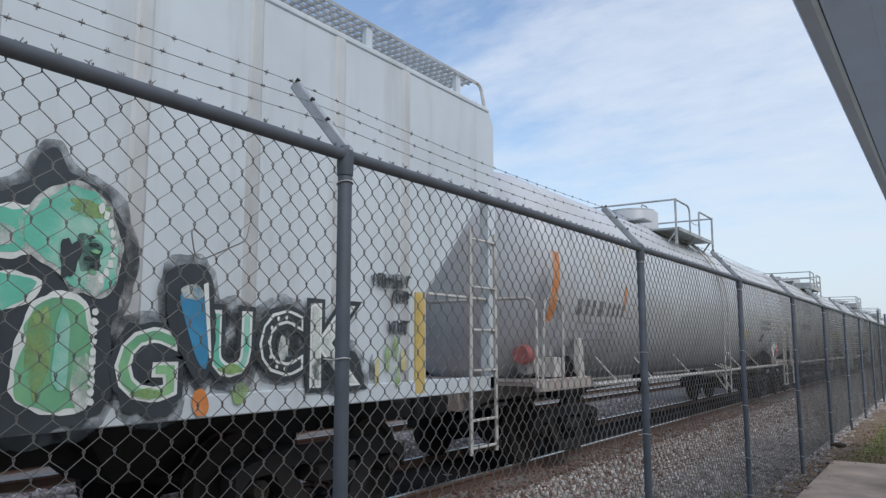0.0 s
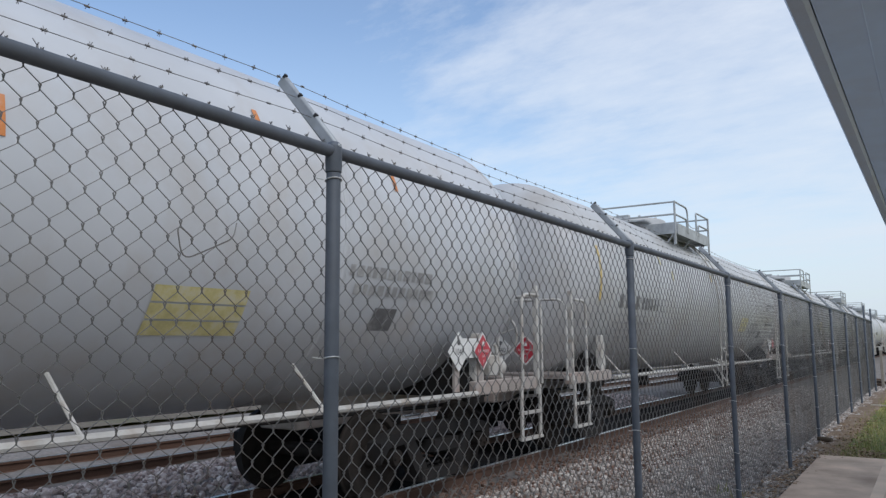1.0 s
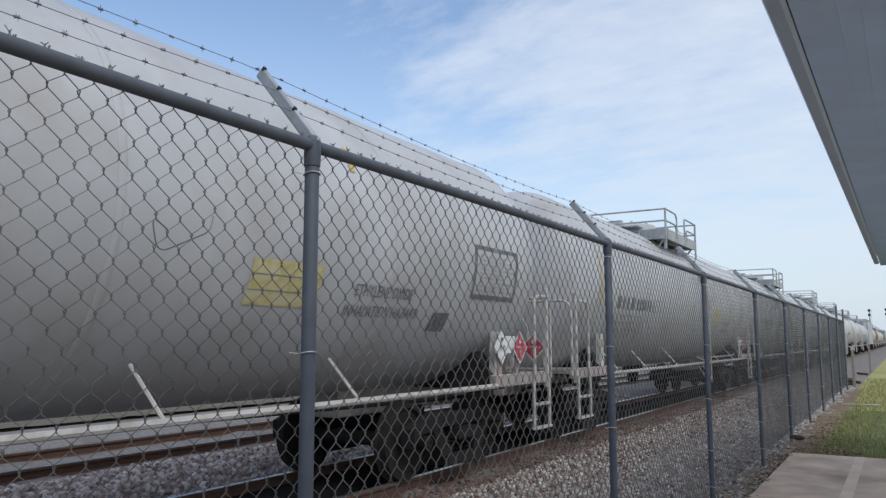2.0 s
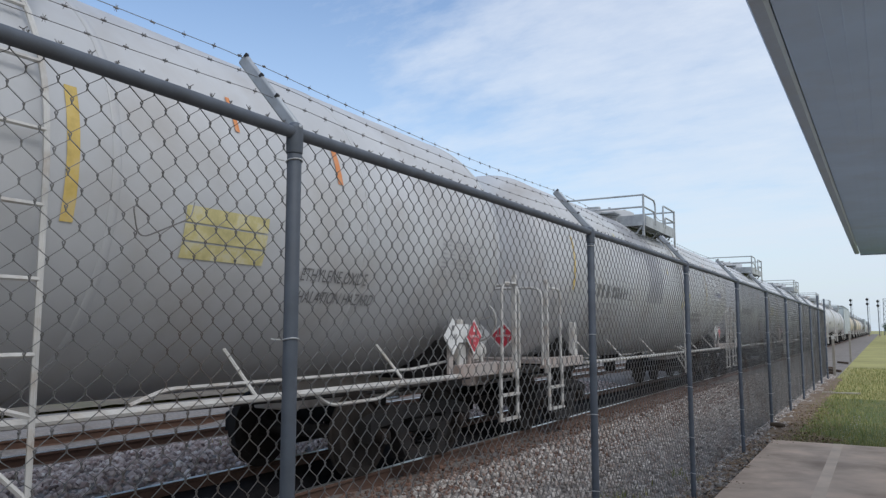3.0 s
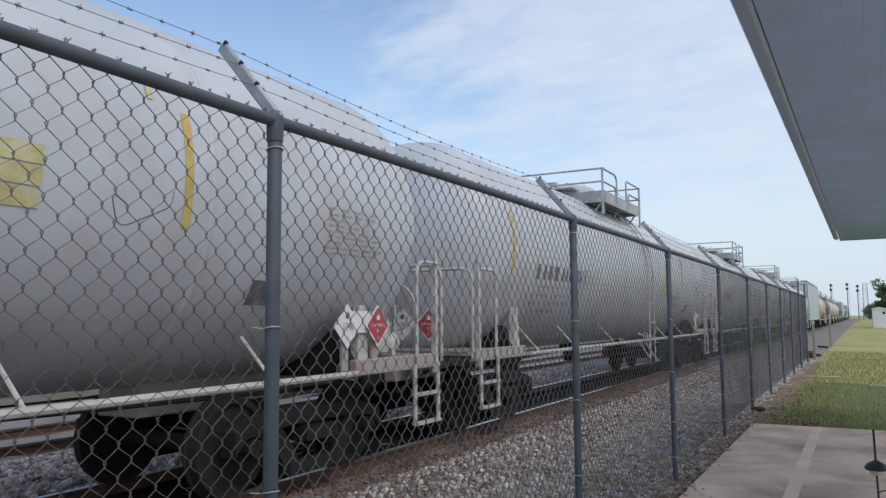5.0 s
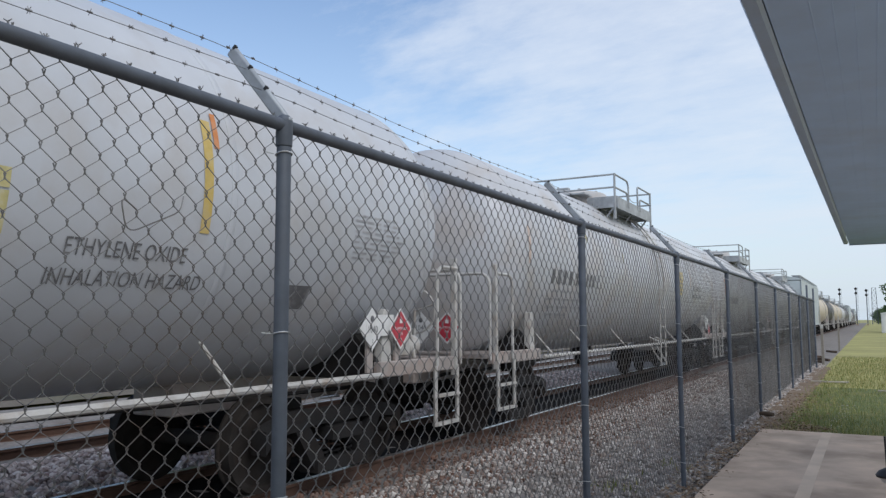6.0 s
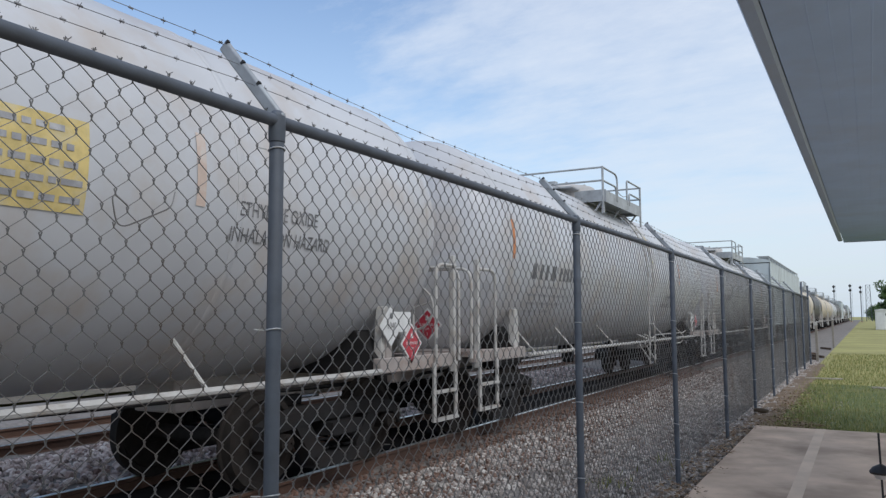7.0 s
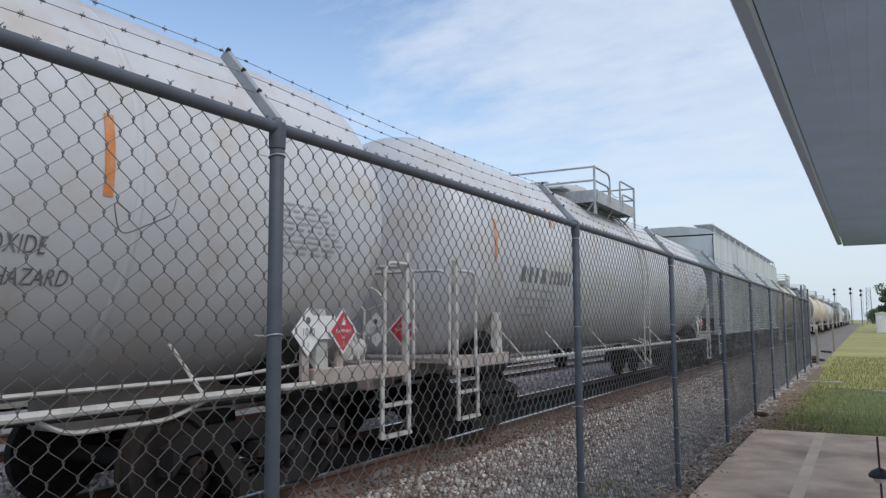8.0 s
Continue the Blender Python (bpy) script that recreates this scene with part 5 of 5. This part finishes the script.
    for row, (u0, u1, z) in enumerate(((-2.28, -1.72, 2.25), (-2.0, -1.72, 2.11), (-2.02, -1.74, 1.82))):
        u = u0
        while u < u1:
            h, lean = rg.uniform(0.05, 0.085), rg.uniform(-0.03, 0.03)
            spray([(u, z - h), (u + 0.022, z - h), (u + 0.022 + lean, z + h * 0.6), (u + lean, z + h * 0.6)], M_BLACK, 2)
            if rg.random() < 0.6:
                spray([(u, z + lean), (u + 0.08, z + lean + 0.01), (u + 0.08, z + lean + 0.03), (u, z + lean + 0.025)], M_BLACK, 3)
            u += rg.uniform(0.045, 0.075)
        spray(blob((u0 + u1) / 2, z - 0.01, (u1 - u0) / 2, 0.07, 120 + row, 0.15), M_MIST, 1)
    spray(soft([(-4.22, 1.32), (-4.12, 1.36), (-4.06, 1.22), (-4.1, 1.15), (-4.2, 1.17)]), M_ORANGE, 5, "orange sprayed drip")
    spray(blob(-3.80, 1.30, 0.07, 0.08, 32, 0.2, 24), M_MISTG, 5)
    for k, (u, z) in enumerate(((-1.93, 1.62), (-1.80, 1.50), (-2.05, 1.52), (-2.2, 1.40), (-1.9, 1.36))):
        spray(blob(u, z, 0.04, 0.11, 33 + k, 0.25, 24), M_DECALY if k % 2 else M_MISTG, 2)
    spray(blob(-2.28, 1.42, 0.04, 0.12, 39, 0.2, 24), M_MIST, 2)


hopper_car(7.67, 17.6, M_HOPPER, "pale grey covered hopper car sprayed with green graffiti", True)
CENTRES = [16.9, 35.2, 53.75, 70.7, 86.95, 103.9, 121.7, 138.65, 155.7]
NEXT = CENTRES[1:] + [174.15]
LABELS = ["grey tank car with faded orange strips and black stencils", "soiled grey tank car with hazard stencils", "grey tank car with a yellow strip and black stencils",
          "grey tank car with a dark repainted patch", "grey tank car with large black stencils and yellow strips", "grey tank car with hazard stencils and red placards",
          "clean pale grey tank car with black stencils", "pale grey tank car with orange strips", "pale grey tank car stained with rust-coloured streaks"]
PAINTS = [0, 2, 2, 2, 0, 0, 1, 1, 1]
for i, (y0, y1) in enumerate(zip(CENTRES, NEXT)):
    tank_car(y0, y1 - y0 - {3: 7.95, 6: 7.80}.get(i, 8.44), M_TANK[PAINTS[i]], LABELS[i], front={0: -7.9, 7: -7.25}.get(i, -7.4), seed=i + 3, strip=M_PALESTRIP if i == 6 else M_ORANGE if i in (0, 7, 8) else M_YELLOW,
             hazard={1: 4.6, 2: 4.6, 5: 5.25, 6: 3.85, 7: 5.3}.get(i, 0.0), decal={0: -0.75, 1: -0.5, 2: -0.26, 3: -0.22, 4: -0.1, 5: -0.26}.get(i), strip_at=(0.0, 0.0, 6.9, 4.0, 4.0, 4.2, 4.3, 4.0, 4.0)[i], hazard_s=-0.22 if i == 6 else -0.62, last_strut=5.05 if i == 6 else 5.56, drop=0.2 if i == 6 else 0.0, block=i not in (0, 3, 6), soiled=i == 3, plate=i in (0, 1, 4, 5), plate_at=(3.5, -0.95) if i == 0 else (3.1, -0.98), rows=2 if i in (0, 3) else 0, rows_at=(5.5, -0.68) if i == 3 else (4.0, -0.42), decal_at={3: 6.93, 5: 6.5}.get(i, 5.95), mark_shift={0: -0.85, 7: -0.17}.get(i, 0.0), mark_s=-0.59 if i == 0 else -0.46, digits=4 if i == 0 else 6, card={0: 2.01, 1: 1.47, 3: 2.08, 6: 1.44, 7: 1.74}.get(i, 1.80), plat=0.06 if i == 7 else 0.0, open_deck=i == 0, piped=i in (2, 7), gear=i == 0, panel=i == 6, outline=i == 1)
hopper_car(187.6, 20.8, M_HOPGREEN, "pale blue-grey covered hopper car with a roof grating", False, 4.62)
far_tank = tank_car(196.3, 8.6, M_TANK[3], "beige tank car stained with brown streaks", seed=40, stencil=False, strip=M_ORANGE)
y = 196.3
y += 17.05
dark_tank = tank_car(y, 8.6, M_TANK[4], "black tank car with brown dust", seed=41, stencil=False, strip=M_ORANGE)
near_wheels = len(WHEELSETS)
for k in range(12):
    y += 17.05
    if k in (5, 9):
        CARS.append((copy_thing(CARS[10][0], pose(TRACK_X, y + 9.5, 0)), y + 9.5))
        y += 3.9
    else:
        src = far_tank if k < 2 else CARS[9][0] if k in (2, 6) else dark_tank
        CARS.append((copy_thing(src, pose(TRACK_X, y, 0)), y))


# ---------------------------------------------------------------- distance
def leaves(g_v, g_f, c, r, n, size, rr):
    for i in range(n):
        d = Vector((rr.gauss(0, 1), rr.gauss(0, 1), rr.gauss(0, 1))).normalized() * (r * rr.uniform(0.45, 1.05))
        p = Vector(c) + Vector((d.x, d.y, d.z * 0.8))
        a = Vector((rr.gauss(0, 1), rr.gauss(0, 1), rr.gauss(0, 1))).normalized() * size
        b = a.orthogonal().normalized() * size * 0.6
        k = len(g_v)
        g_v += [p - a, p + b, p + a, p - b]
        g_f.append((k, k + 1, k + 2, k + 3))


def tree(at, h, spread, seed, n_clumps=64, per=110, leaf=0.2):
    rr = random.Random(seed)
    t = thing("tree", "broad-leaved tree with a dense dark green crown", "tree", at, "trees behind the tracks")
    g = Geo()
    g.tube([(0, 0, -0.2), (0.05, 0, h * 0.25), (0.1, 0.1, h * 0.55)], h * 0.02, 8)
    ends = []
    for i in range(7):
        a = rr.uniform(0, 6.28)
        e = Vector((math.cos(a) * spread * 0.6, math.sin(a) * spread * 0.6, h * rr.uniform(0.5, 0.85)))
        g.tube([(0.06, 0.03, h * rr.uniform(0.22, 0.45)), e * 0.6 + Vector((0, 0, h * 0.12)), e], h * 0.008, 5)
        ends.append(e)
    part("trunk", g, M_BARK, t)
    V, F = [], []
    for i in range(n_clumps):
        a, q = rr.uniform(0, 6.28), rr.uniform(0, 1) ** 0.5
        z = rr.uniform(0.05, 0.92)
        w = spread * q * (1.0 - 0.6 * abs(z - 0.4))
        leaves(V, F, (math.cos(a) * w, math.sin(a) * w, h * z), rr.uniform(0.6, 1.2) * spread * 0.33, per, leaf, rr)
    me = bpy.data.meshes.new("crown")
    me.from_pydata([tuple(p) for p in V], [], F)
    me.materials.append(M_LEAF)
    part("crown", me, None, t)
    return t


for k, (x, y, h, s) in enumerate(((-33, 17.5, 9.2, 3.4), (-31, 21.0, 8.4, 3.2), (-34, 25.0, 9.6, 3.6), (-30, 13.5, 8.0, 3.0), (-33, 30.0, 8.8, 3.6), (-32, 36.0, 8.4, 3.8), (-33, 44.0, 8.6, 3.8))):
    tree((x, y, -0.05), h, s, k + 1)
tree((3.9, 118, -0.05), 6.6, 2.6, 11)
tree((6.5, 140, -0.05), 7.0, 3.2, 12)
tree((5.2, 330, -0.05), 6.0, 4.5, 13)


def signal_mast(x, y, h, heads, label, gantry=0.0):
    s = thing("railway_signal", label, "railway signal", (x, y, 0), "railway signals")
    part("mast", Geo().lathe([(-0.1, 0.11), (h, 0.09)], "z", 12), M_GALV, s)
    part("base", Geo().box((0, 0, 0.1), (0.6, 0.6, 0.4)), M_SLAB, s, bevel=0.03)
    for i in range(heads):
        z = h - 0.45 - 1.3 * i
        hd = part("signal_head", Geo().lathe([(-0.18, 0.0), (-0.18, 0.33), (-0.12, 0.38), (-0.06, 0.38), (-0.06, 0.0)], "y", 20, (0, 0, z)), M_DARK, s, "black round signal head")
        part("hood", Geo().lathe([(-0.42, 0.12), (-0.18, 0.12), (-0.18, 0.10), (-0.42, 0.10)], "y", 14, (0, 0, z + 0.1)), M_DARK, hd)
    part("ladder", Geo().tube([(0.2, 0.15, 0.1), (0.2, 0.15, h)], 0.025, 5).tube([(0.5, 0.15, 0.1), (0.5, 0.15, h)], 0.025, 5), M_GALV, s)
    return s


signal_mast(-0.75, 250, 10.4, 2, "black-headed signal on a tall galvanised mast beside the track")
signal_mast(-7.6, 250, 10.8, 2, "black-headed signal on a mast between the tracks")
signal_mast(-3.4, 251, 11.0, 2, "black-headed signal close to the train")


def lattice_tower(x, y, h):
    t = thing("lattice_tower", "thin grey steel lattice tower by the railway", "tower", (x, y, 0))
    w = 0.9
    for sx in (-1, 1):
        for sy in (-1, 1):
            part("leg", Geo().tube([(sx * w, sy * w, -0.1), (sx * w * 0.7, sy * w * 0.7, h)], 0.09, 5), M_GALV, t)
    for i in range(7):
        z0, z1 = h * i / 7, h * (i + 1) / 7
        k0, k1 = w * (1 - 0.3 * i / 7), w * (1 - 0.3 * (i + 1) / 7)
        part("brace", Geo().tube([(-k0, -k0, z0), (k1, -k1, z1)], 0.05, 4).tube([(k0, -k0, z0), (-k1, -k1, z1)], 0.05, 4).tube([(-k1, -k1, z1), (k1, -k1, z1)], 0.05, 4), M_GALV, t)


lattice_tower(1.4, 300, 12.5)


def equipment_cabinet():
    s = thing("equipment_shed", "small white railway equipment shed on the grass", "shed", (1.9, 110, -0.06))
    part("body", Geo().box((0, 0, 1.2), (1.5, 3.0, 2.4)), M_SHED, s, bevel=0.03)
    part("roof", Geo().prism([(-0.82, 2.4), (0.82, 2.4), (0.82, 2.47), (0, 2.62), (-0.82, 2.47)], "y", -1.6, 1.6), M_SHED, s)
    part("door", Geo().box((-0.15, -1.51, 1.05), (0.85, 0.03, 2.0)), M_SHED, s, bevel=0.01)
    part("vent", Geo().box((0.5, -1.51, 1.9), (0.3, 0.03, 0.3)), M_DARK, s)


equipment_cabinet()


def marker_post(x, y, h, label):
    p = thing("marker_post", label, "post", (x, y, -0.06), "short posts beside the track")
    part("shaft", Geo().box((0, 0, h / 2 - 0.1), (0.09, 0.09, h + 0.2)), M_POSTW, p, bevel=0.01)
    part("top", Geo().box((0, 0, h - 0.03), (0.095, 0.095, 0.12)), M_PIPE, p, "pale painted top")


marker_post(-1.6, 31.3, 1.45, "weathered short post with a pale top")
marker_post(-1.55, 46.0, 1.6, "weathered short post with a pale top, farther along the grass edge")
for (x, y, a, L) in ((-1.95, 33.0, 70, 0.5), (-1.75, 34.5, 50, 0.55), (-1.8, 43, 75, 0.5), (-2.2, 37, 100, 0.5)):
    tagged(part("old_timber", Geo().box((0, 0, 0), (0.14, L, 0.1)), M_TIE, bevel=0.02, at=pose(x, y, 0.02, 4, 2, a)), "discarded dark timber lying on the gravel", "timber", "discarded timbers")
tagged(part("plank", Geo().box((0, 0, 0), (0.9, 0.09, 0.04)), M_BOARD, bevel=0.008, at=pose(-1.03, 22.6, -0.01, 0, 0, 3)), "pale weathered plank lying on the grass", "plank")
tagged(part("stump", Geo().lathe([(0, 0.0), (0.0, 0.03), (0.12, 0.045), (0.25, 0.03), (0.26, 0.0)], "y", 14), M_BARK, at=pose(-1.5, 13.9, 0.05, 0, 0, 60)), "small piece of weathered wood by the fence post", "wood")
tagged(part("plank", Geo().box((0, 0, 0), (0.6, 0.1, 0.04)), M_BOARD, bevel=0.008, at=pose(0.35, 20.2, -0.01, 0, 0, -4)), "short pale board lying on the lawn", "plank")


def gravel_patch():
    V, F = [], []
    k = 0
    for i in range(260):
        y = rs.uniform(12.5, 17.0)
        x = -0.62 + 0.04 * (y - 12.4) + rs.normal(0, 0.07)
        s = rs.uniform(0.012, 0.03)
        V += [(x - s, y, -0.055), (x, y - s, -0.055), (x + s, y, -0.055), (x, y + s, -0.055), (x, y, -0.055 + s)]
        F += [(k, k + 1, k + 4), (k + 1, k + 2, k + 4), (k + 2, k + 3, k + 4), (k + 3, k, k + 4)]
        k += 5
    me = bpy.data.meshes.new("gravel_streak")
    me.from_pydata(V, [], F)
    me.materials.append(M_STONE)
    tagged(new("gravel_streak", me), "thin streak of grey gravel in the lawn", "gravel", kind="stuff")


gravel_patch()


def weeds():
    """Tufts of weed in the ballast."""
    rw = random.Random(9)
    V, F = [], []
    for cx, cy, n, sp in ((-8.1, 10.4, 60, 0.35), (-7.9, 12.0, 50, 0.3), (-8.4, 8.6, 30, 0.25), (-8.2, 14.5, 40, 0.4), (-2.3, 7.6, 40, 0.22), (-2.0, 9.0, 26, 0.2), (-8.6, 18.5, 40, 0.5)):
        for i in range(n):
            x, y = rw.gauss(cx, sp * 0.6), rw.gauss(cy, sp)
            z, h, a = bed_z(x, y), rw.uniform(0.05, 0.13), rw.uniform(0, 6.28)
            dx, dy, ln = math.cos(a) * 0.012, math.sin(a) * 0.012, rw.uniform(0.01, 0.06)
            k = len(V)
            V += [(x - dx, y - dy, z), (x + dx, y + dy, z), (x + dy * 2 + ln * math.cos(a * 3), y + ln * math.sin(a * 3), z + h)]
            F.append((k, k + 1, k + 2))
    me = bpy.data.meshes.new("weeds")
    me.from_pydata(V, [], F)
    me.materials.append(M_BLADE)
    tagged(new("weeds", me), "sparse green weeds growing in the ballast", "weeds", kind="stuff")


weeds()


# ---------------------------------------------------------------- movement
def motions():
    """The train runs past at a steady speed and its wheels roll."""
    for car, y0 in CARS:
        walk(car, [(t, pose(TRACK_X, y0 - SPEED * t, 0)) for t in (0, 2, 4, 6, 8)])
    step = 1 / 30
    turn = math.degrees(SPEED * step / 0.45)
    for w, u in WHEELSETS[:near_wheels]:
        walk(w, [(i * step, pose(0, u, 0.45, turn * i)) for i in range(0, 241)])


motions()
